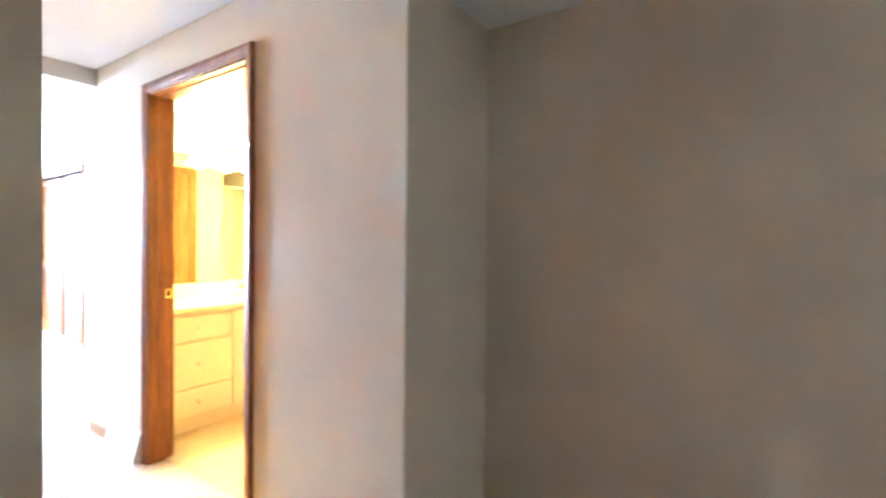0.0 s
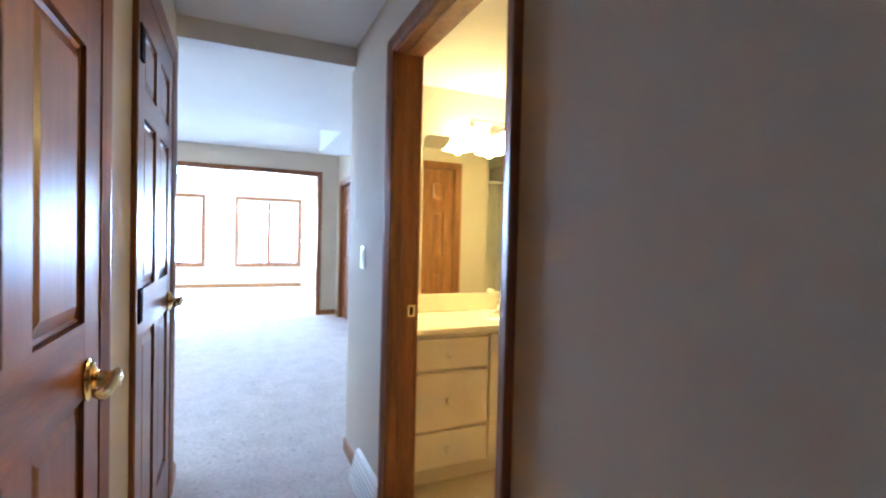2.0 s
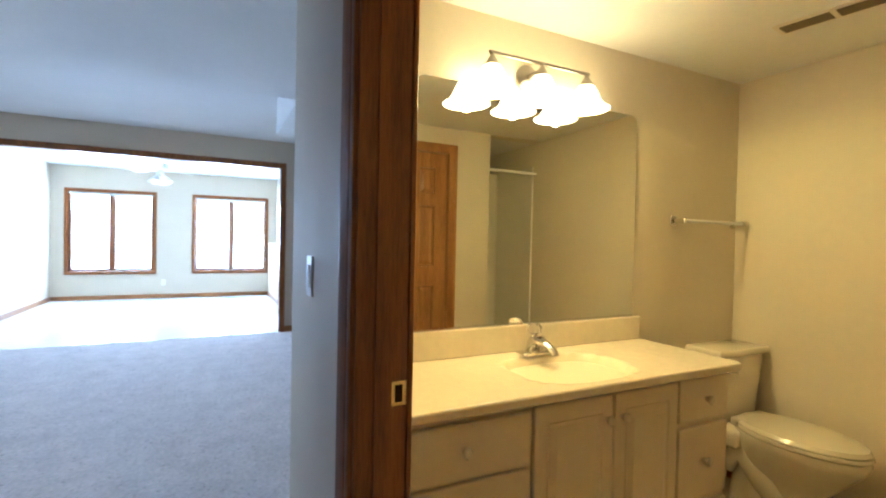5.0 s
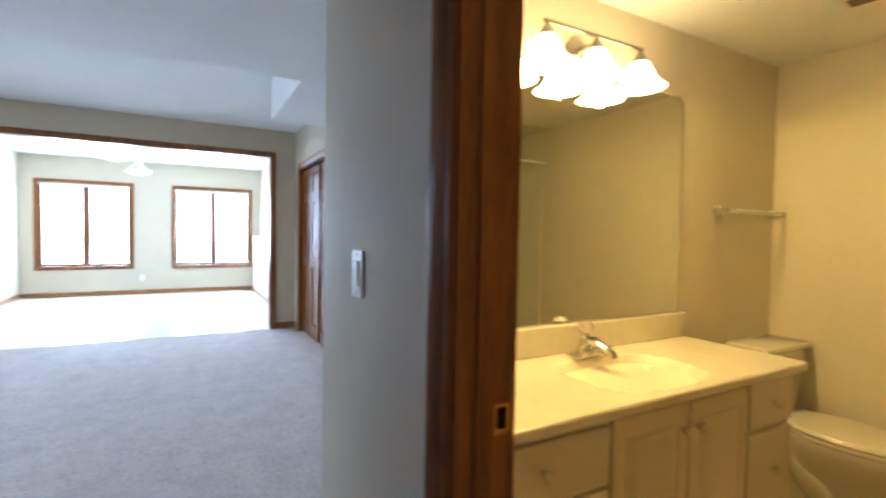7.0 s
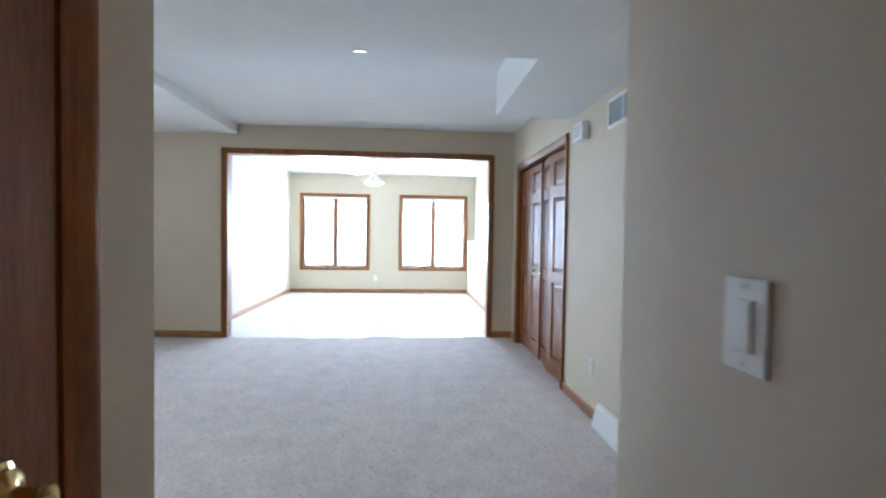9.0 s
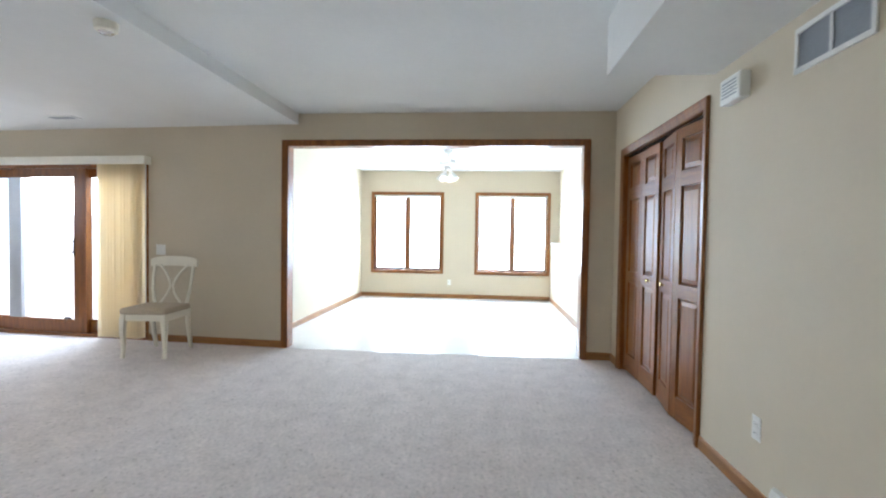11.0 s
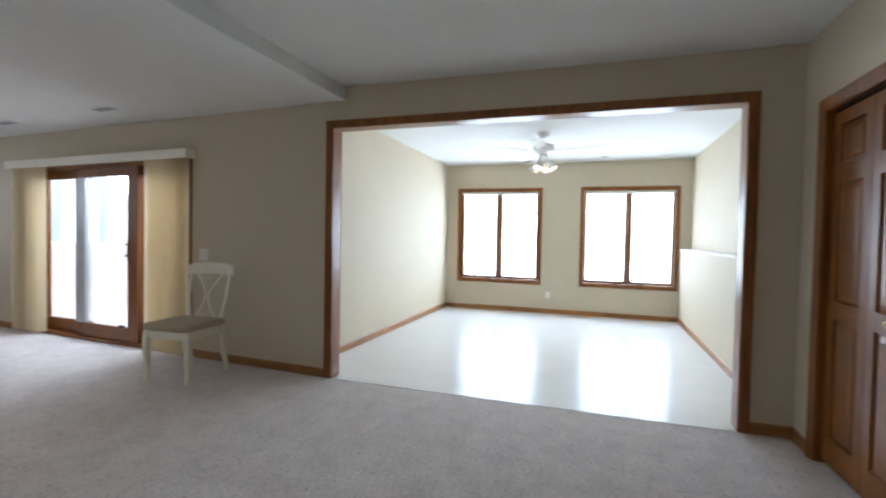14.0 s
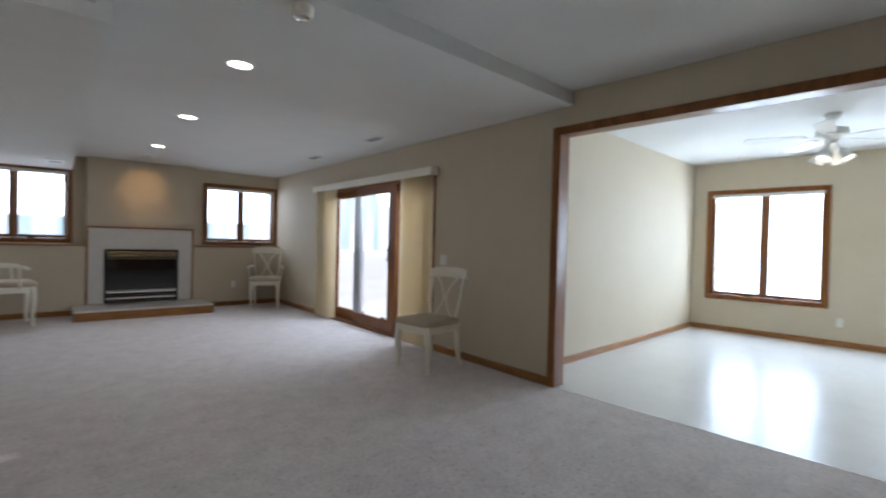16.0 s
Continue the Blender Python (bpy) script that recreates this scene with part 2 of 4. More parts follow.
def joined(*meshes):
    out = bmesh.new()
    for b in meshes:
        data = bpy.data.meshes.new("tmp")
        b.to_mesh(data)
        b.free()
        out.from_mesh(data)
        bpy.data.meshes.remove(data)
    return out


def mesh_of(name, bm, mat, smooth=False):
    bmesh.ops.recalc_face_normals(bm, faces=bm.faces[:])
    data = bpy.data.meshes.new(name)
    bm.to_mesh(data)
    bm.free()
    if smooth:
        for p in data.polygons:
            p.use_smooth = True
        data.set_sharp_from_angle(angle=radians(38))
    data.materials.append(mat)
    return data


def part(name, bm, mat, parent, label="", smooth=False):
    ob = new(name, mesh_of(name, bm, mat, smooth))
    ob.parent = parent
    return tagged(ob, label)


def structure(name, bm, mat, label, category):
    return tagged(new(name, mesh_of(name, bm, mat)), label, category, kind="structure")


def thing(name, label, category, m=None, group="", kind=""):
    ob = new(name)
    ob.empty_display_size = 0.1
    ob.matrix_world = m or Matrix()
    return tagged(ob, label, category, group, kind)


def single(name, bm, mat, label, category, m=None, group="", smooth=False):
    ob = new(name, mesh_of(name, bm, mat, smooth))
    ob.matrix_world = m or Matrix()
    return tagged(ob, label, category, group)


CASING = ((0.0, 0.0), (0.0, 0.010), (0.006, 0.013), (0.018, 0.013), (0.024, 0.017), (0.040, 0.018), (0.050, 0.023), (0.060, 0.023), (0.065, 0.017), (0.065, 0.0))


def moulding(w, z0, z1, profile=CASING, closed=False, y=0.0):
    """A mitred frame round an opening of width w, standing proud towards -y."""
    bm = bmesh.new()
    corners = [(-w / 2, z0, -1, -1 if closed else 0), (-w / 2, z1, -1, 1), (w / 2, z1, 1, 1), (w / 2, z0, 1, -1 if closed else 0)]
    rings = [[bm.verts.new((x + sx * u, y - v, z + sz * u)) for u, v in profile] for x, z, sx, sz in corners]
    pairs = list(zip(rings, rings[1:] + rings[:1]))
    for a, b in pairs if closed else pairs[:-1]:
        for k in range(len(profile) - 1):
            bm.faces.new((a[k], a[k + 1], b[k + 1], b[k]))
    if not closed:
        bm.faces.new(rings[0])
        bm.faces.new(rings[-1][::-1])
    return bm


def wall(name, a, b, thick, height, openings=(), mat=None, label="plain painted wall", wing=False, z0=0.0):
    """A wall whose face runs from a to b, the room on its right-hand side; openings: (from, to, low, high) along it."""
    bm = bmesh.new()
    a, b = Vector((*a, 0)), Vector((*b, 0))
    length = (b - a).length
    cuts = sorted({0.0, length, *(s for o in openings for s in o[:2])})
    for s0, s1 in zip(cuts, cuts[1:]):
        z = z0
        for o0, o1, lo, hi in sorted(openings, key=lambda o: o[2]):
            if o0 <= s0 + 1e-6 and o1 >= s1 - 1e-6:
                if lo > z + 1e-4:
                    box(bm, s0, s1, 0, thick, z, lo)
                z = hi
        if z < height - 1e-4:
            box(bm, s0, s1, 0, thick, z, height)
    d = (b - a).normalized()
    m = Matrix(((d.x, -d.y, 0, a.x), (d.y, d.x, 0, a.y), (0, 0, 1, 0), (0, 0, 0, 1)))
    ob = structure(name, bm, mat or WALL, label, "wall")
    ob.matrix_world = (WING if wing else Matrix()) @ m
    return ob

# ---- structure ----
NEAR_Z, LEFT_Z, TRAY_Z, HALL_Z, SUN_Z, BATH_Z = 2.222, 2.44, 2.556, 2.33, 2.58, 2.155
Y_R, Y_L, Y_C, X_O, X_S, Y_F = 2.214, 1.328, 3.085, -7.362, -11.935, -6.9
structure("floor", boxes((-7.347, 2.7, -7.9, 3.2, -0.2, 0.0), (-8.2, -7.347, -7.9, -0.8, -0.2, 0.0)), CARPET, "off-white loop pile carpet, wall to wall", "carpet")
structure("floor_sunroom", boxes((-12.1, -7.347, -0.8, 3.4, -0.2, -0.015)), VINYL, "glossy pale vinyl floor mirroring the windows", "floor")
structure("floor_bath", boxes((-2.5, 0.5, 2.3, 4.95, -0.01, 0.006)), BATHF, "cream vinyl bathroom floor", "floor")
structure("ceiling", boxes((-4.13, -2.45, -0.6, 3.2, NEAR_Z, 2.8), (-8.3, -4.13, -7.9, -0.263, LEFT_Z, 2.8), (-7.5, -4.13, -0.263, 3.2, TRAY_Z, 2.8),
                           (-5.325, -4.13, 2.472, 3.2, NEAR_Z, TRAY_Z + 0.01)), CEIL, "pale textured ceiling with soffits and a raised tray", "ceiling")
structure("ceiling_soffit", boxes((-4.195, -1.6, -7.2, -0.57, NEAR_Z - 0.004, 2.75)), CEIL, "dropped pale soffit along the room", "ceiling").matrix_world = WING
structure("ceiling_hall", boxes((-2.45, 2.7, -1.2, 2.35, HALL_Z, 2.8), (0.0, 2.7, 2.35, 3.1, HALL_Z, 2.8)), CEIL, "pale flat hall ceiling", "ceiling")
structure("ceiling_sunroom", boxes((-12.1, -7.5, -0.95, 3.4, SUN_Z, 2.8)), CEIL, "white sunroom ceiling", "ceiling")
structure("ceiling_bath", boxes((-2.5, 0.5, 2.36, 4.95, BATH_Z, 2.329)), CEIL, "pale bathroom ceiling", "ceiling")


def deep(y):
    """Depth in the bathroom, from its door wall."""
    return 2.378 + (y - 2.378) * 0.90


# hall; each wall's face runs with its room on the right-hand side
wall("wall_hall_right", (-2.535, Y_R), (0.095, Y_R), 0.112, 2.4, [(0.802, 1.746, 0, 2.065)])
wall("wall_hall_left", (-0.10, Y_L), (-2.535, Y_L), 0.13, 2.4, [(0.12, 1.0, 0, 2.065), (1.375, 2.215, 0, 2.065)])
wall("wall_lobby_left", (-0.10, -1.1), (-0.10, 1.22), 0.13, 2.4)
wall("wall_lobby_right", (0.095, 2.326), (0.095, 2.76), 0.1, 2.4)
wall("wall_lobby_back", (-0.005, 2.76), (2.6, 2.76), 0.12, 2.4)
wall("wall_lobby_side", (2.6, 2.98), (2.6, -1.2), 0.12, 2.4)
wall("wall_lobby_front", (2.7, -1.1), (-0.3, -1.1), 0.12, 2.4)
# main room
corner = boxes((-2.555, -2.3605, 2.326, Y_C - 0.0005, 0, 2.4))
nose = lathe([(0.02, 0.0), (0.02, 2.39)], 24, pose(-2.535, Y_R + 0.02, 0))
structure("wall_main_return", joined(corner, nose, boxes((-2.555, -2.535, Y_R + 0.02, 2.326, 0, 2.4))), WALL, "short painted wall return", "wall")
wall("wall_main_right", (-7.497, Y_C), (-2.45, Y_C), 0.12, 2.65, [(0.436, 2.074, 0, 2.066), (3.683, 4.603, 0, 2.06)])
structure("wall_main_east", boxes((-2.535, -2.40, -7.9, 1.198, 0, 2.4)), WALL, "plain painted wall", "wall")
wall("wall_opening", (X_O, -0.44), (X_O, Y_C), 0.135, 2.65, [(0.045, 3.226, 0, 2.225)], label="painted wall with a wide cased opening")
wall("wall_slider", (X_O, -7.2), (X_O, -0.44), 0.14, 2.6, [(2.406, 5.127, 0, 2.027)], wing=True, label="painted wall with a sliding glass door")
wall("wall_fireplace", (-2.1, Y_F), (-7.45, Y_F), 0.14, 1.055, wing=True, label="painted wall under a window ledge")
wall("wall_breast", (-4.375, Y_F), (-5.885, Y_F), 0.32, 2.6, wing=True, z0=1.055, label="painted chimney breast over the fireplace")
wall("wall_fireplace_upper", (-2.1, Y_F - 0.16), (-7.45, Y_F - 0.16), 0.14, 2.6, [(0.84, 2.04, 1.165, 2.185), (3.995, 5.195, 1.165, 2.15)], wing=True, z0=1.055, label="painted wall with two short windows")
# sunroom
structure("wall_sun_left", boxes((-12.07, -7.49, -0.92, -0.785, -0.1, 2.65)), WALL, "painted sunroom wall", "wall")
wall("wall_sun_windows", (X_S, -0.785), (X_S, 3.4), 0.14, 2.65, [(0.268, 1.648, 0.54, 2.09), (2.416, 3.796, 0.54, 2.09)], label="painted wall with two tall windows", z0=-0.1)
structure("wall_sun_right", joined(boxes((-12.07, -7.497, 3.245, 3.4, -0.1, 2.65)), boxes((X_S, -7.497, 3.09, 3.245, -0.1, 1.13))), WALL, "painted wall with a knee-wall ledge", "wall")
structure("ledge_sunroom", bbox(X_S, -7.497, 3.08, 3.245, 1.13, 1.15, 0.003), WHITE, "white painted knee-wall ledge", "ledge")
# bathroom
structure("wall_bath_mirror", boxes((-2.3795, -2.36, 2.3265, deep(4.76), 0, BATH_Z + 0.02)), BATH, "yellowish painted bathroom wall", "wall")
structure("wall_bath_back", boxes((-2.3795, 0.45, deep(4.75), 4.75, 0, BATH_Z + 0.02)), BATH, "yellowish painted bathroom wall", "wall")
structure("wall_bath_door_side", boxes((-2.36, -1.735, 2.3265, 2.3315, 0, BATH_Z + 0.02), (-0.787, -0.64, 2.3265, 2.3315, 0, BATH_Z + 0.02), (-1.735, -0.787, 2.3265, 2.3315, 2.07, BATH_Z + 0.02)), BATH, "yellowish painted bathroom wall", "wall")
structure("wall_bath_opposite", boxes((-0.65, -0.55, 2.3315, deep(3.09), 0, BATH_Z + 0.02), (-0.65, -0.55, deep(3.09), deep(3.77), 1.98, BATH_Z + 0.02), (-0.65, -0.55, deep(3.77), deep(4.17), 0, BATH_Z + 0.02), (-0.65, -0.55, deep(4.17), deep(4.75), 2.15, BATH_Z + 0.02)), BATH, "yellowish painted bathroom wall", "wall")
structure("ground", boxes((-900, -12.3, -900, 900, -0.5, -0.3), (-12.3, -8.25, -900, -1.2, -0.5, -0.3), (-8.25, 900, -900, -8.0, -0.5, -0.3)), SNOW, "pale snowy ground outside the windows", "ground")

# self-glowing ring 70 m out, standing in for the bright outdoors
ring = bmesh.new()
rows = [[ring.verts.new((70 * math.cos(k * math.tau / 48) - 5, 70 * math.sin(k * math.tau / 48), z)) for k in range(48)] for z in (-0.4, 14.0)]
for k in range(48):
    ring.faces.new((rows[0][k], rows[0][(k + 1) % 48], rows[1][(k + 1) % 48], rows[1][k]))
structure("backdrop", ring, FAR, "glowing backdrop painted as a pale hazy wood in the far distance", "backdrop")

# cased openings and trim ------------------------------------------------


def at(x, y, rz, wing=False, z=0.0):
    return (WING if wing else Matrix()) @ pose(x, y, z, 0, 0, rz)


def jambs(w, h, depth, t=0.02):
    return boxes((-w / 2 - t, -w / 2, -0.001, depth, 0, h + t), (w / 2, w / 2 + t, -0.001, depth, 0, h + t), (-w / 2, w / 2, -0.001, depth, h, h + t))


def raised_panel(x0, x1, z0, z1, y):
    """A fielded panel, its face towards -y."""
    bm = bmesh.new()
    rings = []
    for inset, out in ((0.0, -0.002), (0.006, 0.006), (0.012, 0.0), (0.040, 0.010)):
        i = min(inset, (x1 - x0) * 0.3)
        rings.append([bm.verts.new((x, y - out, z)) for x, z in ((x0 + i, z0 + i), (x1 - i, z0 + i), (x1 - i, z1 - i), (x0 + i, z1 - i))])
    for a, b in zip(rings, rings[1:]):
        for k in range(4):
            bm.faces.new((a[k], a[(k + 1) % 4], b[(k + 1) % 4], b[k]))
    bm.faces.new(rings[-1])
    back = [bm.verts.new((v.co.x, y + 0.012, v.co.z)) for v in rings[0]]
    for k in range(4):
        bm.faces.new((back[k], back[(k + 1) % 4], rings[0][(k + 1) % 4], rings[0][k]))
    bm.faces.new(back[::-1])
    return bm


def door_leaf(parent, x0, x1, h, y, thick=0.035, columns=2, stile=0.105, mid=0.10, z0=0.012):
    """A panelled leaf from x0 to x1 with its face at y, towards -y."""
    rails = ((z0, 0.24), (0.92, 1.075), (h - 0.41, h - 0.315), (h - 0.115, h)) if columns == 2 else ((z0, 0.175), (0.856, 0.953), (h - 0.398, h - 0.291), (h - 0.073, h))
    rows = [(x0, x0 + stile, y, y + thick, z0, h), (x1 - stile, x1, y, y + thick, z0, h)]
    spans = [(x0 + stile, x1 - stile)]
    if columns == 2:
        c = (x0 + x1) / 2
        spans = [(x0 + stile, c - mid / 2), (c + mid / 2, x1 - stile)]
    leaf = part("leaf", boxes(*rows), WOOD, parent, smooth=False)
    bands = [(a[1], b[0]) for a, b in zip(rails, rails[1:])]
    for lo, hi in rails:
        part("rail", boxes((x0 + stile, x1 - stile, y + 0.0003, y + thick, lo, hi)), WOODH, leaf)
    for lo, hi in bands:
        if columns == 2:
            part("muntin", boxes((spans[0][1], spans[1][0], y + 0.0003, y + thick, lo, hi)), WOOD, leaf)
        for a, b in spans:
            part("panel", raised_panel(a, b, lo, hi, y + 0.014), WOOD, leaf)
    return leaf


def lever(parent, x, z, y, way, metal):
    """A lever on a round rose at x, its arm going towards way (+1 or -1)."""
    rose = lathe([(0.0, 0), (0.033, 0), (0.034, 0.005), (0.029, 0.009), (0.028, 0.013), (0.017, 0.017), (0.013, 0.022), (0.012, 0.046), (0.016, 0.052), (0.014, 0.060), (0.0, 0.062)], 24, pose(x, y, z, 90) @ Matrix.Diagonal((0.95, 1.3, 1, 1)), False)
    path = [(0.0, -0.052, 0.0), (0.025, -0.055, 0.004), (0.05, -0.055, 0.001), (0.075, -0.052, -0.008), (0.098, -0.048, -0.008), (0.115, -0.044, 0.002), (0.122, -0.042, 0.011)]
    arm = sweep([(x + way * u, y + v, z + w) for u, v, w in path], [(0.011, 0.013), (0.010, 0.011), (0.008, 0.009), (0.008, 0.009), (0.008, 0.010), (0.007, 0.009), (0.004, 0.005)], 12)
    handle = part("door_handle", joined(rose, arm), metal, parent, "polished brass lever handle", True)
    return handle


def hinge(parent, x, z, y):
    part("hinge", joined(lathe([(0.007, -0.045), (0.007, 0.045)], 10, pose(x, y - 0.005, z)), boxes((x - 0.002, x + 0.058, y - 0.009, y + 0.001, z - 0.052, z + 0.052))), BRONZE, parent, "dark metal butt hinge")


def door(name, label, w, h, depth, m, leaf_y=None, handle=1, hinges=0, metal=None, slim=1.0, flat=1.0):
    d = thing(name, label, "door", m, kind="structure")
    part("jamb", jambs(w, h, depth), WOOD, d)
    part("casing", moulding(w + 0.012, 0, h + 0.006, [(u * slim, v * flat) for u, v in CASING]), WOOD, d, smooth=True)
    if leaf_y is not None:
        door_leaf(d, -w / 2 + 0.003, w / 2 - 0.003, h - 0.004, leaf_y)
        part("stop", boxes((-w / 2, -w / 2 + 0.012, leaf_y + 0.037, leaf_y + 0.06, 0, h), (w / 2 - 0.012, w / 2, leaf_y + 0.037, leaf_y + 0.06, 0, h), (-w / 2 + 0.012, w / 2 - 0.012, leaf_y + 0.037, leaf_y + 0.06, h - 0.012, h)), WOOD, d)
        if handle:
            lever(d, handle * (w / 2 - 0.095), 0.955 if hinges else 0.945, leaf_y, -handle, metal or BRASS)
        if hinges:
            for z in (0.25, 1.03, h - 0.2):
                hinge(d, hinges * (w / 2 - 0.003) - (0.034 if hinges > 0 else 0), z, leaf_y)
    return d


# hall doors: face +y
door("door_1", "closed stained oak six-panel door with brass lever", 0.84, 2.045, 0.13, at(-0.66, Y_L, 180), -0.004, 1, -1, slim=0.95, flat=0.55)
door("door_2", "closed stained oak six-panel door with brass lever", 0.80, 2.045, 0.13, at(-1.895, Y_L, 180), -0.004, 1, -1, flat=0.7)
# bathroom doorway: face -y
bd = door("door_3", "stained oak cased bathroom doorway standing open", 0.904, 2.045, 0.112, at(-1.261, Y_R, 0), slim=0.85)
part("casing", moulding(0.916, 0, 2.051), WOOD, bd, smooth=True).matrix_basis = pose(0, 0.118, 0, 0, 0, 180)
part("stop", boxes((-0.452, -0.447, 0.04, 0.075, 0, 2.045), (0.447, 0.452, 0.04, 0.075, 0, 2.045), (-0.447, 0.447, 0.04, 0.075, 2.04, 2.045)), WOOD, bd)
part("strike_plate", boxes((-0.4525, -0.450, 0.078, 0.111, 0.92, 0.972)), BRASS, bd, "small brass strike plate")
part("strike_hole", boxes((-0.4505, -0.4485, 0.086, 0.102, 0.928, 0.964)), BRONZE, bd)
# main room doors: face -y
door("door_4", "closed stained oak six-panel door with brass lever", 0.88, 2.04, 0.12, at(-3.354, Y_C, 0), 0.075, -1, 0)
# linen door: face -x
linen = door("door_5", "closed golden oak six-panel linen door", 0.57, 1.955, 0.1, at(-0.65, deep(3.43), -90), 0.02, 1, 0)
for piece in linen.children_recursive:
    if piece.data.materials[0] in (WOOD, WOODH):
        piece.data.materials[0] = GOLDO

closet = thing("bifold_closet_door", "stained oak four-leaf bifold closet doors with brass knobs", "closet door", at(-6.242, Y_C, 0), kind="structure")
part("jamb", jambs(1.598, 2.046, 0.12), WOOD, closet)
part("casing", moulding(1.61, 0, 2.052), WOOD, closet, smooth=True)
part("track", boxes((-0.798, 0.798, 0.035, 0.07, 2.026, 2.046)), BRONZE, closet)
LEAF_W = 0.398
for x, y, a in ((-0.797, 0.032, 0.6), (-0.399, 0.036, -0.6), (0.001, 0.050, -7.5), (0.398, 0.000, 6.0)):
    leaf = door_leaf(closet, 0.0, LEAF_W - 0.004, 2.02, 0.0, 0.034, 1, 0.075, z0=0.02)
    leaf.matrix_basis = pose(x, y, 0, 0, 0, a)
for x, y in ((-0.16, 0.034), (0.16, 0.032)):
    part("knob", lathe([(0.0, 0), (0.010, 0), (0.007, 0.006), (0.007, 0.014), (0.016, 0.02), (0.018, 0.028), (0.012, 0.034), (0.0, 0.035)], 16, pose(x, y, 0.917, 90), False), BRASS, closet, "small brass knob", True)

opening = thing("cased_opening", "wide stained oak cased opening to the sunroom", "doorway", at(X_O, 1.1955, 90), kind="structure")
part("jamb", jambs(3.141, 2.205, 0.137), WOOD, opening)
part("casing", moulding(3.147, 0, 2.207), WOOD, opening, smooth=True)
part("casing", moulding(3.147, 0, 2.207), WOOD, opening, smooth=True).matrix_basis = pose(0, 0.136, 0, 0, 0, 180)
structure("threshold", bbox(-7.362, -7.344, -0.375, 2.766, -0.016, 0.003, 0.002), VINYL, "thin pale carpet edge strip", "threshold")


def baseboard(a, b, wing=False, height=0.078, z=0.0):
    a, b = Vector((*a, 0)), Vector((*b, 0))
    n = (b - a).length
    bm = bmesh.new()
    prof = ((0, 0), (-0.012, 0), (-0.012, height - 0.02), (-0.007, height - 0.004), (-0.003, height), (0, height))
    r = [[bm.verts.new((s, y, z)) for y, z in prof] for s in (0, n)]
    for k in range(len(prof)):
        bm.faces.new((r[0][k], r[0][(k + 1) % len(prof)], r[1][(k + 1) % len(prof)], r[1][k]))
    bm.faces.new(r[0][::-1])
    bm.faces.new(r[1])
    d = (b - a).normalized()
    ob = structure("baseboard", bm, OAKT, "stained oak baseboard along the wall", "baseboard")
    ob.matrix_world = (WING if wing else Matrix()) @ Matrix(((d.x, -d.y, 0, a.x), (d.y, d.x, 0, a.y), (0, 0, 1, z), (0, 0, 0, 1)))


for a, b, wing in (((-2.535, Y_R), (-1.776, Y_R), 0), ((-2.555, Y_C), (-2.555, Y_R + 0.02), 0), ((-0.746, Y_R), (0.095, Y_R), 0), ((-0.10, -1.1), (-0.10, 1.345), 0), ((0.095, 2.22), (0.095, 2.76), 0), ((0.095, 2.76), (2.6, 2.76), 0),
                   ((-1.15, Y_L), (-1.422, Y_L), 0), ((-2.368, Y_L), (-2.535, Y_L), 0), ((X_O, Y_C), (-7.114, Y_C), 0), ((-5.37, Y_C), (-3.866, Y_C), 0),
                   ((X_O, 2.836), (X_O, Y_C), 0), ((X_O, -2.075), (X_O, -0.445), 1), ((X_O, Y_F), (X_O, -4.80), 1), ((-6.02, Y_F), (X_O, Y_F), 1), ((-2.5, Y_F), (-4.21, Y_F), 1),
                   ((X_S, -0.785), (X_S, 3.09), 0), ((X_S, 3.09), (-7.5, 3.09), 0), ((-7.5, -0.785), (X_S, -0.785), 0), ((-2.36, deep(4.75)), (-0.65, deep(4.75)), 0)):
    baseboard(a, b, bool(wing), z=-0.015 if max(a[0], b[0]) < -7.4 else 0.0)

# windows ------------------------------------------------------------------


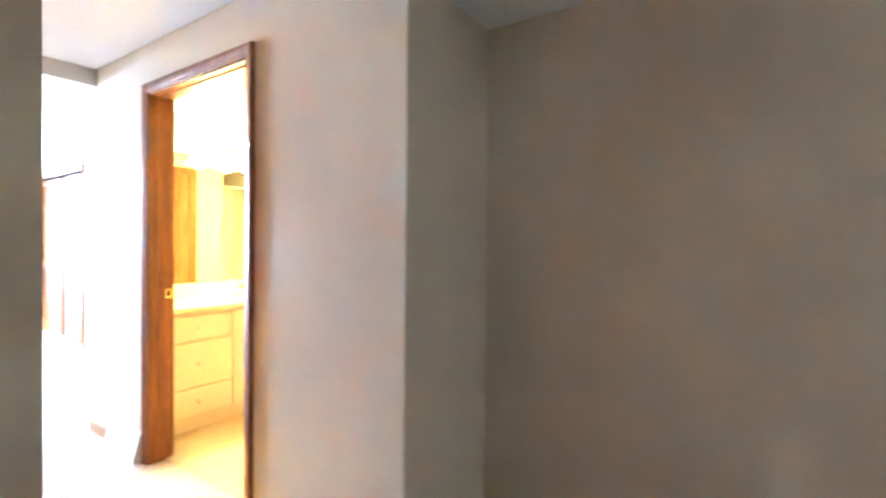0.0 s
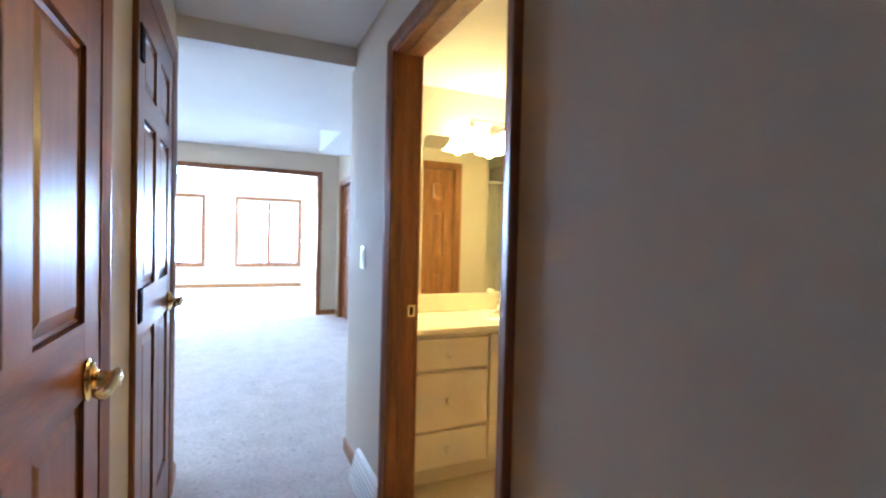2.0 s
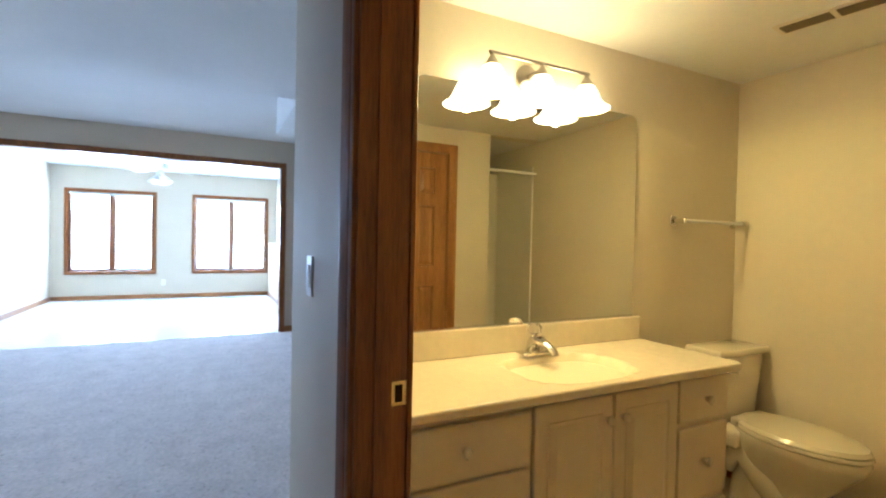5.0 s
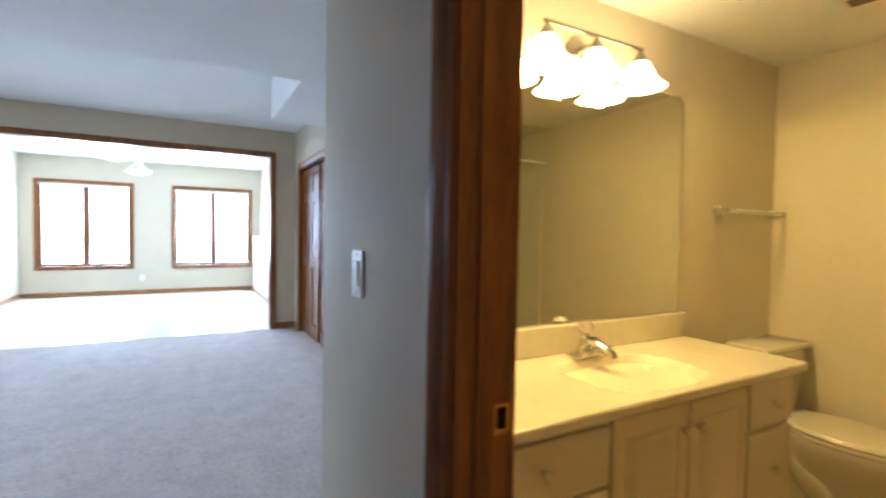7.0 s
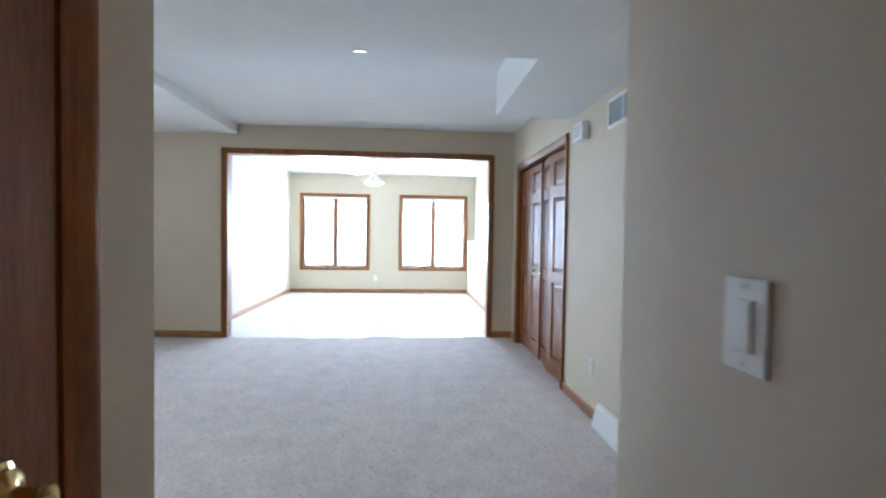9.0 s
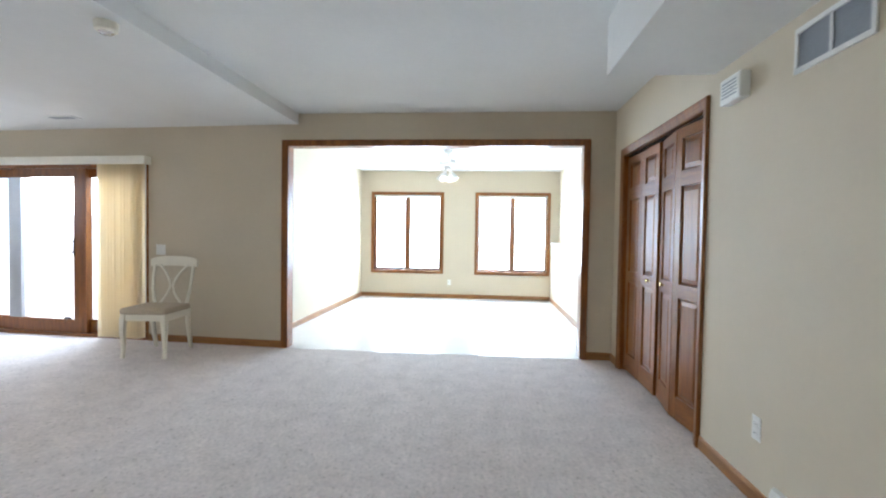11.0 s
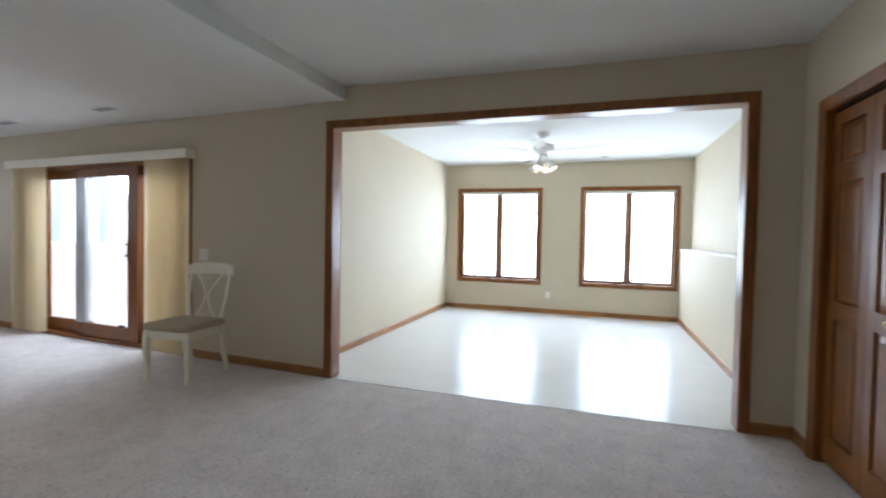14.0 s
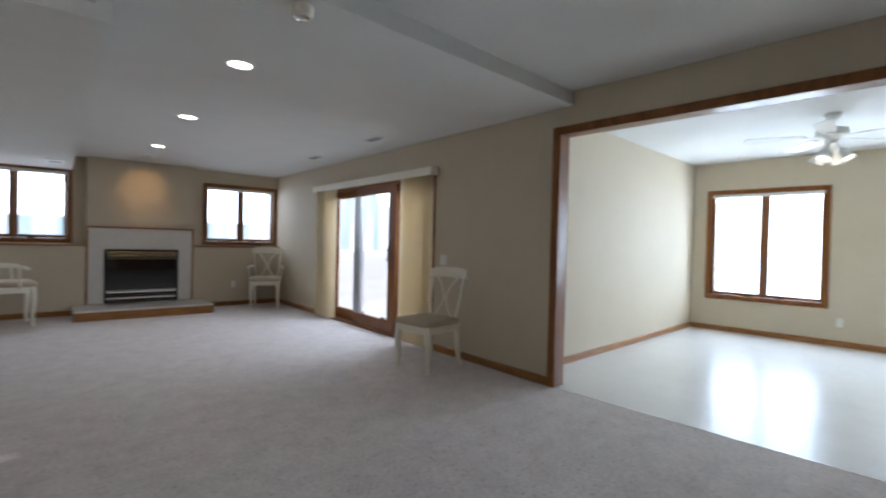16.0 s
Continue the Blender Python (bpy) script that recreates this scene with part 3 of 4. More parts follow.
def window(name, label, w, z0, z1, m, depth, shade=True):
    """Two casements side by side in a cased opening; the room is towards -y."""
    d = thing(name, label, "window", m, kind="structure")
    part("casing", moulding(w, z0, z1, closed=True), WOOD, d, smooth=True)
    t = 0.018
    part("jamb", boxes((-w / 2 - t, -w / 2, -0.001, depth, z0 - t, z1 + t), (w / 2, w / 2 + t, -0.001, depth, z0 - t, z1 + t), (-w / 2, w / 2, -0.001, depth, z1, z1 + t), (-w / 2, w / 2, -0.001, depth, z0 - t, z0)), WOOD, d)
    part("mullion", bbox(-0.022, 0.022, 0.02, depth - 0.01, z0, z1), WOOD, d)
    for s in (-1, 1):
        a, b = (s * 0.024, s * (w / 2 - 0.004))
        x0, x1 = min(a, b), max(a, b)
        st = 0.034
        sash = part("sash", boxes((x0, x0 + st, 0.05, 0.09, z0 + 0.004, z1 - 0.004), (x1 - st, x1, 0.05, 0.09, z0 + 0.004, z1 - 0.004), (x0 + st, x1 - st, 0.05, 0.09, z0 + 0.004, z0 + 0.05), (x0 + st, x1 - st, 0.05, 0.09, z1 - 0.04, z1 - 0.004)), WOOD, d)
        pane = part("pane", boxes((x0 + st - 0.004, x1 - st + 0.004, 0.068, 0.074, z0 + 0.046, z1 - 0.036)), GLASS, sash)
        pane.visible_shadow = False
        cx = s * 0.20
        part("crank", joined(bbox(cx - 0.045, cx + 0.045, 0.026, 0.048, z0 + 0.0005, z0 + 0.022, 0.004), sweep([(cx, 0.03, z0 + 0.022), (cx + 0.03, 0.022, z0 + 0.03), (cx + 0.06, 0.02, z0 + 0.024)], 0.005, 8)), BRONZE, d, "dark window crank")
        part("sash_lock", bbox(s * 0.03 - 0.006, s * 0.03 + 0.006, 0.034, 0.05, z0 + (z1 - z0) * 0.26, z0 + (z1 - z0) * 0.26 + 0.05, 0.003), BRONZE, d)
    if shade:
        part("shade_headrail", bbox(-w / 2 + 0.004, w / 2 - 0.004, 0.004, 0.046, z1 - 0.05, z1 - 0.002, 0.004), WHITE, d, "white raised pleated shade")
    return d


window("window_1", "tall oak casement window pair, blown-out daylight outside", 1.38, 0.543, 2.087, at(X_S, 0.173, 90), 0.14)
window("window_2", "tall oak casement window pair, blown-out daylight outside", 1.38, 0.543, 2.087, at(X_S, 2.321, 90), 0.14)
window("window_3", "short oak casement window pair above the ledge", 1.20, 1.168, 2.147, at(-6.695, Y_F - 0.16, 180, True), 0.14)
window("window_4", "short oak casement window pair above the ledge", 1.20, 1.168, 2.182, at(-3.54, Y_F - 0.16, 180, True), 0.14)
for x0, x1 in ((X_O, -5.887), (-4.373, -2.3)):
    led = structure("window_ledge", bbox(x0, x1, Y_F - 0.16, Y_F + 0.025, 1.058, 1.084, 0.005), OAKT, "stained oak ledge under the window", "ledge")
    led.matrix_world = WING

# ---- main room things ----
slider = thing("door_6", "oak sliding glass door with daylight behind", "sliding door", at(X_O, -3.38, 90, True) @ Matrix.Scale(1.067, 4), kind="structure")
part("frame", boxes((-1.325, -1.285, 0.0, 0.13, 0, 1.9), (1.185, 1.225, 0.0, 0.13, 0, 1.9), (-1.285, 1.185, 0.0, 0.13, 1.86, 1.9), (-1.285, 1.185, -0.005, 0.13, 0, 0.035)), WOOD, slider)
for x0, x1, y, sl, sr in ((-1.285, -0.42, 0.075, 0.105, 0.0), (-0.53, 0.43, 0.02, 0.0, 0.155), (0.31, 1.185, 0.075, 0.105, 0.105)):
    rows = [(x0, x1, y + 0.0005, y + 0.0395, 0.035, 0.18), (x0, x1, y + 0.0005, y + 0.0395, 1.765, 1.86)]
    if sl:
        rows.append((x0, x0 + sl, y, y + 0.04, 0.035, 1.86))
    if sr:
        rows.append((x1 - sr, x1, y, y + 0.04, 0.035, 1.86))
    panel = part("sliding_panel", boxes(*rows), WOOD, slider)
    pane = part("pane", boxes((x0 + 0.02, x1 - max(sr - 0.01, 0.01), y + 0.017, y + 0.023, 0.17, 1.77)), GLASS, panel)
    pane.visible_shadow = False
    lx = x1 - sr - 0.12
    part("latch", bbox(lx, lx + 0.09, y - 0.014, y, 0.185, 0.207, 0.004), BRONZE, panel)
# brightly lit wood stile, its light painted in as pale grey
part("meeting_stile", bbox(-0.575, -0.41, 0.018, 0.065, 0.181, 1.764, 0.004), LIT_STILE, slider, "meeting stile coloured pale grey as if washed out by daylight")
part("handle", joined(bbox(0.245, 0.285, 0.008, 0.022, 0.925, 0.943, 0.003), bbox(0.245, 0.285, 0.008, 0.022, 1.045, 1.063, 0.003), bbox(0.276, 0.292, 0.012, 0.02, 0.89, 1.10, 0.003)), BRONZE, slider, "dark pull handle")

blinds = thing("vertical_blind", "cream vinyl vertical blinds drawn open at both sides", "blinds", at(X_O, -3.60, 90, True) @ Matrix.Scale(1.067, 4))
part("valance", joined(bbox(-1.46, 1.465, -0.105, -0.095, 1.885, 1.972, 0.003), bbox(-1.46, -1.45, -0.095, -0.001, 1.885, 1.972, 0.002), bbox(1.455, 1.465, -0.095, -0.001, 1.885, 1.972, 0.002), bbox(-1.46, 1.465, -0.095, -0.001, 1.962, 1.972, 0.002)), CREAM, blinds, "cream fabric-covered valance")
part("headrail", bbox(-1.44, 1.44, -0.07, -0.03, 1.915, 1.95, 0.003), WHITE, blinds)
rng = random.Random(5)
for lo, hi, n in ((0.885, 1.40, 13), (-1.35, -0.83, 12)):
    for k in range(n):
        x = lo + (hi - lo) * (k + 0.5) / n
        bm = bmesh.new()
        ring = []
        for z in (0.03, 1.90):
            ring.append([bm.verts.new((0.044 * u, 0.006 * (1 - u * u), z)) for u in (-1, -0.5, 0, 0.5, 1)])
        for j in range(4):
            bm.faces.new((ring[0][j], ring[0][j + 1], ring[1][j + 1], ring[1][j]))
        bmesh.ops.solidify(bm, geom=bm.faces[:], thickness=0.0012)
        slat = part("slat", bm, BLIND, blinds)
        slat.matrix_basis = pose(x, -0.05, 0, 0, 0, 72 + rng.uniform(-7, 7))
for x in (1.448, -1.40):
    part("wand", sweep([(x, -0.06, 1.90), (x, -0.062, 0.35)], 0.006, 8), WHITE, blinds)


def switch_plate(name, label, m, w=0.075, h=0.118, rockers=1):
    t = thing(name, label, "wall switch" if "switch" in name else "wall outlet", m)
    part("cover_plate", bbox(-w / 2, w / 2, -0.006, 0, -h / 2, h / 2, 0.003), WHITE, t)
    for k in range(rockers):
        c = (k - (rockers - 1) / 2) * 0.046
        part("rocker", bbox(c - 0.016, c + 0.016, -0.011, -0.005, -0.033, 0.033, 0.002), WHITE, t)
        for z in (-0.048, 0.048):
            part("screw", lathe([(0.003, 0), (0.003, 0.0015)], 8, pose(c, -0.006, z, 90)), CHROME, t)
    return t


switch_plate("light_switch", "white rocker light switch on the hall wall", pose(-2.195, Y_R, 1.158))
switch_plate("light_switch", "white double switch plate beside the blinds", WING @ pose(X_O, -1.915, 1.05, 0, 0, 90), 0.118, 0.118, 2)


def outlet(label, m):
    t = thing("outlet", label, "wall outlet", m)
    part("cover_plate", bbox(-0.035, 0.035, -0.006, 0, -0.058, 0.058, 0.003), WHITE, t)
    for z in (-0.022, 0.022):
        part("socket", bbox(-0.016, 0.016, -0.009, -0.005, z - 0.014, z + 0.014, 0.004), WHITE, t)
        part("slot", boxes((-0.007, -0.005, -0.0095, -0.0085, z - 0.005, z + 0.006), (0.005, 0.007, -0.0095, -0.0085, z - 0.004, z + 0.005)), BLACK, t)


outlet("white duplex outlet low on the closet wall", pose(-4.80, Y_C, 0.36))
outlet("white duplex outlet under the sunroom windows", pose(X_S, 1.056, 0.305, 0, 0, 90))
outlet("white duplex outlet on the fireplace wall", WING @ pose(-6.52, Y_F, 0.39, 0, 0, 180))


def grille(name, label, w, h, m, cells=1, slats=9, back=GRILLE, vertical=False):
    t = thing(name, label, "vent", m)
    b = 0.022
    part("backing", boxes((-w / 2 + b, w / 2 - b, -0.004, -0.001, b, h - b)), back, t)
    part("frame", bevelled(boxes((-w / 2, w / 2, -0.012, 0, 0, b), (-w / 2, w / 2, -0.012, 0, h - b, h), (-w / 2, -w / 2 + b, -0.012, 0, b, h - b), (w / 2 - b, w / 2, -0.012, 0, b, h - b)), 0.002, 1), WHITE, t)
    for k in range(1, cells):
        x = -w / 2 + w * k / cells
        part("divider", boxes((x - 0.007, x + 0.007, -0.011, -0.003, b, h - b)), WHITE, t)
    for k in range(slats):
        z = b + (h - 2 * b) * (k + 0.5) / slats
        s = part("slat", boxes((-w / 2 + b, w / 2 - b, -0.004, 0.004, -0.0008, 0.0008)), WHITE if back is WHITE else GRILLE, t)
        s.matrix_basis = pose(0, -0.0075, z, 35)
    return t


grille("wall_vent", "white return-air grille high on the wall", 0.42, 0.19, pose(-4.40, Y_C, 1.972), 2, 12)
# baseboard registers


def register(label, w, m):
    t = thing("baseboard_register", label, "heat register", m)
    bm = bmesh.new()
    prof = ((0, 0), (-0.055, 0), (-0.055, 0.02), (-0.02, 0.15), (0, 0.155))
    r = [[bm.verts.new((s, y, z)) for y, z in prof] for s in (-w / 2, w / 2)]
    for k in range(5):
        bm.faces.new((r[0][k], r[0][(k + 1) % 5], r[1][(k + 1) % 5], r[1][k]))
    bm.faces.new(r[0][::-1])
    bm.faces.new(r[1])
    part("housing", bm, WHITE, t)
    for k in range(5):
        z = 0.035 + k * 0.021
        y = -0.055 + (z - 0.02) / 0.13 * 0.035 - 0.002
        part("louvre", boxes((-w / 2 + 0.02, w / 2 - 0.02, y - 0.001, y + 0.004, z, z + 0.006)), WHITE, t)


register("white sloped baseboard register on the hall wall", 0.40, pose(-1.99, Y_R, 0.0))
register("white sloped baseboard register under the wall vent", 0.43, pose(-4.43, Y_C, 0.0))

chime = thing("door_chime", "white plastic chime box beside the closet", "door chime", pose(-5.05, Y_C, 1.985))
part("housing", bbox(-0.10, 0.10, -0.055, 0, 0, 0.135, 0.008, 3), WHITE, chime)
part("grille", boxes(*[(-0.07, 0.07, -0.058, -0.054, 0.03 + 0.018 * k, 0.036 + 0.018 * k) for k in range(5)]), GRILLE, chime)


def can_light(x, y, z, label, energy):
    t = thing("recessed_light", label, "ceiling light", pose(x, y, z), "recessed ceiling lights")
    part("trim_ring", lathe([(0.075, 0.0), (0.077, -0.006), (0.095, -0.005), (0.098, 0.0)], 28, None, False), WHITE, t, smooth=True)
    part("lens", lathe([(0.0, -0.002), (0.076, -0.002)], 28, None, False), CANL, t, "glowing frosted lens")
    lamp("recessed_lamp", "SPOT", energy, (1.0, 0.72, 0.40), look((x, y, z - 0.012), (x, y, 0)), 0.06, spot=120)


can_light(-4.92, 1.43, TRAY_Z, "lit recessed can light in the raised ceiling", 2.5)
can_light(-5.03, -1.45, LEFT_Z, "lit recessed can light in the room ceiling", 7.5)
can_light(-5.18, -3.28, LEFT_Z, "lit recessed can light in the room ceiling", 10)
can_light(-5.34, -5.26, LEFT_Z, "lit recessed can light near the fireplace", 12)
eye = thing("recessed_light", "eyeball recessed light aimed at the chimney breast", "ceiling light", WING @ pose(-5.11, -6.15, LEFT_Z), "recessed ceiling lights")
part("trim_ring", lathe([(0.06, 0.0), (0.062, -0.006), (0.085, -0.005), (0.088, 0.0)], 24, None, False), WHITE, eye, smooth=True)
part("eyeball", lathe([(0.0, -0.03), (0.03, -0.028), (0.052, -0.015), (0.06, 0.0)], 24, None, False), WHITE, eye, smooth=True)
lamp("eyeball_lamp", "SPOT", 26, (1.0, 0.58, 0.22), WING @ look((-5.11, -6.15, LEFT_Z - 0.04), (-5.11, Y_F, 1.95)), 0.03, spot=62)

smoke = thing("smoke_detector", "small cream ceiling sensor with a clear lens", "sensor", pose(-4.96, -0.40, LEFT_Z))
part("housing", lathe([(0.0, -0.055), (0.045, -0.055), (0.058, -0.045), (0.062, 0.0)], 24, None, False), CREAM, smoke, smooth=True)
part("lens", lathe([(0.0, -0.066), (0.03, -0.064), (0.042, -0.055)], 20, None, False), CHROME, smoke, smooth=True)
for x, y in ((-7.0, -2.67), (-7.14, -4.37)):
    v = thing("ceiling_vent", "slim pale ceiling supply vent", "vent", pose(x, y, LEFT_Z, 0, 0, 90 + SKEW), "ceiling vents")
    part("frame", boxes((-0.16, 0.16, -0.07, -0.05, -0.008, 0), (-0.16, 0.16, 0.05, 0.07, -0.008, 0), (-0.16, -0.14, -0.05, 0.05, -0.008, 0), (0.14, 0.16, -0.05, 0.05, -0.008, 0)), WHITE, v)
    part("backing", boxes((-0.14, 0.14, -0.05, 0.05, -0.002, -0.0005)), GRILLE, v)
    for k in range(6):
        part("slat", boxes((-0.14, 0.14, -0.045 + k * 0.017, -0.037 + k * 0.017, -0.007, -0.004)), GRILLE, v)

sv = thing("ceiling_vent", "pale supply vent on the low soffit", "vent", WING @ pose(-4.0, -6.15, NEAR_Z - 0.004, 0, 0, 90), "ceiling vents")
part("frame", boxes((-0.17, 0.17, -0.09, -0.07, -0.01, 0), (-0.17, 0.17, 0.07, 0.09, -0.01, 0), (-0.17, -0.15, -0.07, 0.07, -0.01, 0), (0.15, 0.17, -0.07, 0.07, -0.01, 0)), WHITE, sv)
part("backing", boxes((-0.15, 0.15, -0.07, 0.07, -0.002, -0.0005)), GRILLE, sv)
for k in range(7):
    part("slat", boxes((-0.15, 0.15, -0.06 + k * 0.019, -0.05 + k * 0.019, -0.008, -0.004)), GRILLE, sv)

# fireplace
fire = thing("fireplace", "black gas fireplace in a white tile surround", "fireplace", WING @ pose(-5.113, Y_F, 0, 0, 0, 180) @ Matrix.Diagonal((1.13, 1, 1.07, 1)))
for x0, x1, z0, z1 in ((-0.635, -0.452, 0.15, 0.945), (0.452, 0.635, 0.15, 0.945), (-0.635, 0.635, 0.945, 1.255)):
    part("surround_tile", bbox(x0, x1, -0.012, -0.0005, z0, z1, 0.002, 1), TILEW, fire)
part("oak_border", boxes((-0.657, -0.635, -0.022, -0.0005, 0.15, 1.255), (0.635, 0.657, -0.022, -0.0005, 0.15, 1.255), (-0.657, 0.657, -0.026, -0.0005, 1.255, 1.280)), OAKT, fire, "thin oak border")
part("firebox_frame", boxes((-0.452, -0.425, -0.03, -0.001, 0.15, 0.945), (0.425, 0.452, -0.03, -0.001, 0.15, 0.945), (-0.425, 0.425, -0.03, -0.001, 0.915, 0.945), (-0.425, 0.425, -0.03, -0.001, 0.15, 0.165)), BLACK, fire)
part("glass_front", boxes((-0.425, 0.425, -0.014, -0.006, 0.33, 0.80)), DGLASS, fire, "dark glass front")
part("brass_band", bbox(-0.425, 0.425, -0.034, -0.012, 0.895, 0.915, 0.004), BRASS, fire)
for k in range(4):
    part("louvre", bbox(-0.425, 0.425, -0.03, -0.012, 0.81 + 0.02 * k, 0.822 + 0.02 * k, 0.003), BRASS if k == 2 else BLACK, fire)
for k in range(5):
    part("louvre", bbox(-0.425, 0.425, -0.03, -0.012, 0.175 + 0.03 * k, 0.195 + 0.03 * k, 0.004), CHROME if k in (1, 4) else BLACK, fire)
hearth = thing("hearth", "raised oak hearth with a white tile top", "hearth", WING @ pose(-5.115, Y_F, 0, 0, 0, 180) @ Matrix.Diagonal((1.113, 1.62, 1, 1)))
part("base", bbox(-0.81, 0.81, -0.46, -0.001, 0.0, 0.125, 0.004), OAKT, hearth, "oak hearth front")
for k in range(5):
    w = 1.63 / 5
    part("tile", bbox(-0.815 + k * w + 0.001, -0.815 + (k + 1) * w - 0.001, -0.465, -0.001, 0.125, 0.149, 0.003, 1), TILEW, hearth)


def chair(arms=False):
    """A dining chair with crossed-bow back, facing -y, standing on its legs at z = 0."""
    c = thing("dining_chair", "cream painted chair with a curved splat back and beige padded seat", "chair")
    part("seat_pad", bevelled(joined(boxes((-0.228, 0.228, -0.243, 0.19, 0.43, 0.495))), 0.030, 5), SEATF, c, "beige woven upholstered seat", True)
    bm = boxes((-0.215, 0.215, -0.225, -0.20, 0.37, 0.437), (-0.20, 0.20, 0.175, 0.20, 0.37, 0.437), (-0.215, -0.192, -0.20, 0.175, 0.37, 0.437), (0.192, 0.215, -0.20, 0.175, 0.37, 0.437))
    part("apron", bm, CREAM, c)
    for s in (-1, 1):
        part("front_leg", sweep([(s * 0.195, -0.205, 0.437), (s * 0.200, -0.212, 0.36), (s * 0.205, -0.215, 0.25), (s * 0.200, -0.205, 0.12), (s * 0.203, -0.212, 0.03), (s * 0.206, -0.218, 0.0)],
                                [(0.026, 0.026), (0.028, 0.028), (0.022, 0.022), (0.017, 0.017), (0.016, 0.016), (0.018, 0.018)], 12, True), CREAM, c, smooth=True)
        part("back_leg", sweep([(s * 0.19, 0.19, 0.44), (s * 0.188, 0.195, 0.30), (s * 0.186, 0.215, 0.15), (s * 0.185, 0.25, 0.0)], [(0.020, 0.022), (0.020, 0.022), (0.017, 0.019), (0.015, 0.016)], 12, True), CREAM, c, smooth=True)
        part("back_post", sweep([(s * 0.150, 0.192, 0.43), (s * 0.175, 0.20, 0.52), (s * 0.198, 0.215, 0.64), (s * 0.205, 0.235, 0.76), (s * 0.206, 0.262, 0.89)], [(0.016, 0.014), (0.015, 0.013), (0.014, 0.012), (0.014, 0.012), (0.014, 0.012)], 10, True), CREAM, c, smooth=True)
        pts = []
        for k in range(9):
            u = k / 8
            z = 0.445 + 0.445 * u
            pts.append((s * (0.015 + 0.135 * (2 * abs(u - 0.5)) ** 1.7), 0.193 + 0.068 * u ** 1.5, z))
        part("splat", sweep(pts, (0.011, 0.009), 8, True), CREAM, c, smooth=True)
    part("back_rail", sweep([(-0.135, 0.193, 0.448), (0.135, 0.193, 0.448)], (0.013, 0.013), 8, True), CREAM, c)
    bm = bmesh.new()
    rows = []
    for k in range(13):
        u = k / 6 - 1
        x, y = 0.248 * u, 0.262 + 0.022 * (1 - u * u)
        top = 0.965 + 0.018 * (1 - u * u) - 0.02 * max(0, abs(u) - 0.8) / 0.2
        low = 0.87 + 0.01 * (1 - abs(u))
        rows.append([bm.verts.new(p) for p in ((x, y - 0.013, low), (x, y - 0.010, top), (x, y + 0.012, top), (x, y + 0.014, low))])
    for a, b in zip(rows, rows[1:]):
        for k in range(4):
            bm.faces.new((a[k], a[(k + 1) % 4], b[(k + 1) % 4], b[k]))
    bm.faces.new(rows[0])
    bm.faces.new(rows[-1][::-1])
    part("crest_rail", bm, CREAM, c, smooth=True)
    if arms:
        for s in (-1, 1):
            part("arm", sweep([(s * 0.205, 0.235, 0.66), (s * 0.24, 0.10, 0.665), (s * 0.262, -0.06, 0.66), (s * 0.262, -0.14, 0.645), (s * 0.255, -0.165, 0.62)], [(0.016, 0.014)] * 3 + [(0.018, 0.022), (0.014, 0.014)], 10, True), CREAM, c, smooth=True)
            part("arm_post", sweep([(s * 0.222, -0.10, 0.41), (s * 0.245, -0.09, 0.50), (s * 0.262, -0.08, 0.655)], (0.014, 0.014), 10, True), CREAM, c, smooth=True)
        tagged(c, "cream painted armchair with a curved splat back and padded seat", "armchair")
    return c


c1 = chair()
c1.matrix_world = WING @ pose(-6.885, -1.55, 0, 0, 0, 90 + 7) @ Matrix.Diagonal((1.03, 1.05, 1.01, 1))
c2 = chair(True)
c2.matrix_world = WING @ pose(-6.96, -6.45, 0, 0, 0, 180 - 24) @ Matrix.Scale(1.1, 4)
copy_thing(c2, WING @ pose(-3.5, -6.34, 0, 0, 0, -80) @ Matrix.Scale(1.1, 4))

# sunroom fan
fan = thing("ceiling_fan", "white ceiling fan with lit frosted bell shades", "ceiling fan", pose(-9.65, 1.178, SUN_Z, 0, 0, 1) @ Matrix.Scale(1.07, 4))
part("canopy", lathe([(0.0, 0), (0.068, 0), (0.066, -0.02), (0.045, -0.05), (0.018, -0.06)], 24, None, False), FANW, fan, smooth=True)
part("downrod", lathe([(0.011, -0.05), (0.011, -0.13)], 12), FANW, fan)
part("motor", lathe([(0.02, -0.12), (0.07, -0.125), (0.115, -0.14), (0.12, -0.165), (0.12, -0.20), (0.09, -0.225), (0.05, -0.235), (0.05, -0.27), (0.03, -0.275)], 32), FANW, fan, smooth=True)
for k in range(5):
    iron = part("blade_iron", joined(boxes((0.09, 0.20, -0.014, 0.014, -0.215, -0.209)), boxes((0.18, 0.24, -0.035, 0.035, -0.217, -0.211))), FANW, fan)
    iron.matrix_basis = pose(0, 0, 0, 0, 0, 72 * k)
    bm = bmesh.new()
    outline = [(0.19, -0.052), (0.40, -0.066), (0.61, -0.072), (0.66, -0.057), (0.68, 0.0), (0.66, 0.057), (0.61, 0.072), (0.40, 0.066), (0.19, 0.052)]
    top = [bm.verts.new((x, y, 0.003)) for x, y in outline]
    low = [bm.verts.new((x, y, -0.003)) for x, y in outline]
    bm.faces.new(top)
    bm.faces.new(low[::-1])
    for j in range(len(outline)):
        bm.faces.new((top[j - 1], low[j - 1], low[j], top[j]))
    blade = part("blade", bm, FANW, fan)
    blade.matrix_basis = pose(0, 0, 0, 0, 0, 72 * k) @ pose(0, 0, -0.207, 11)
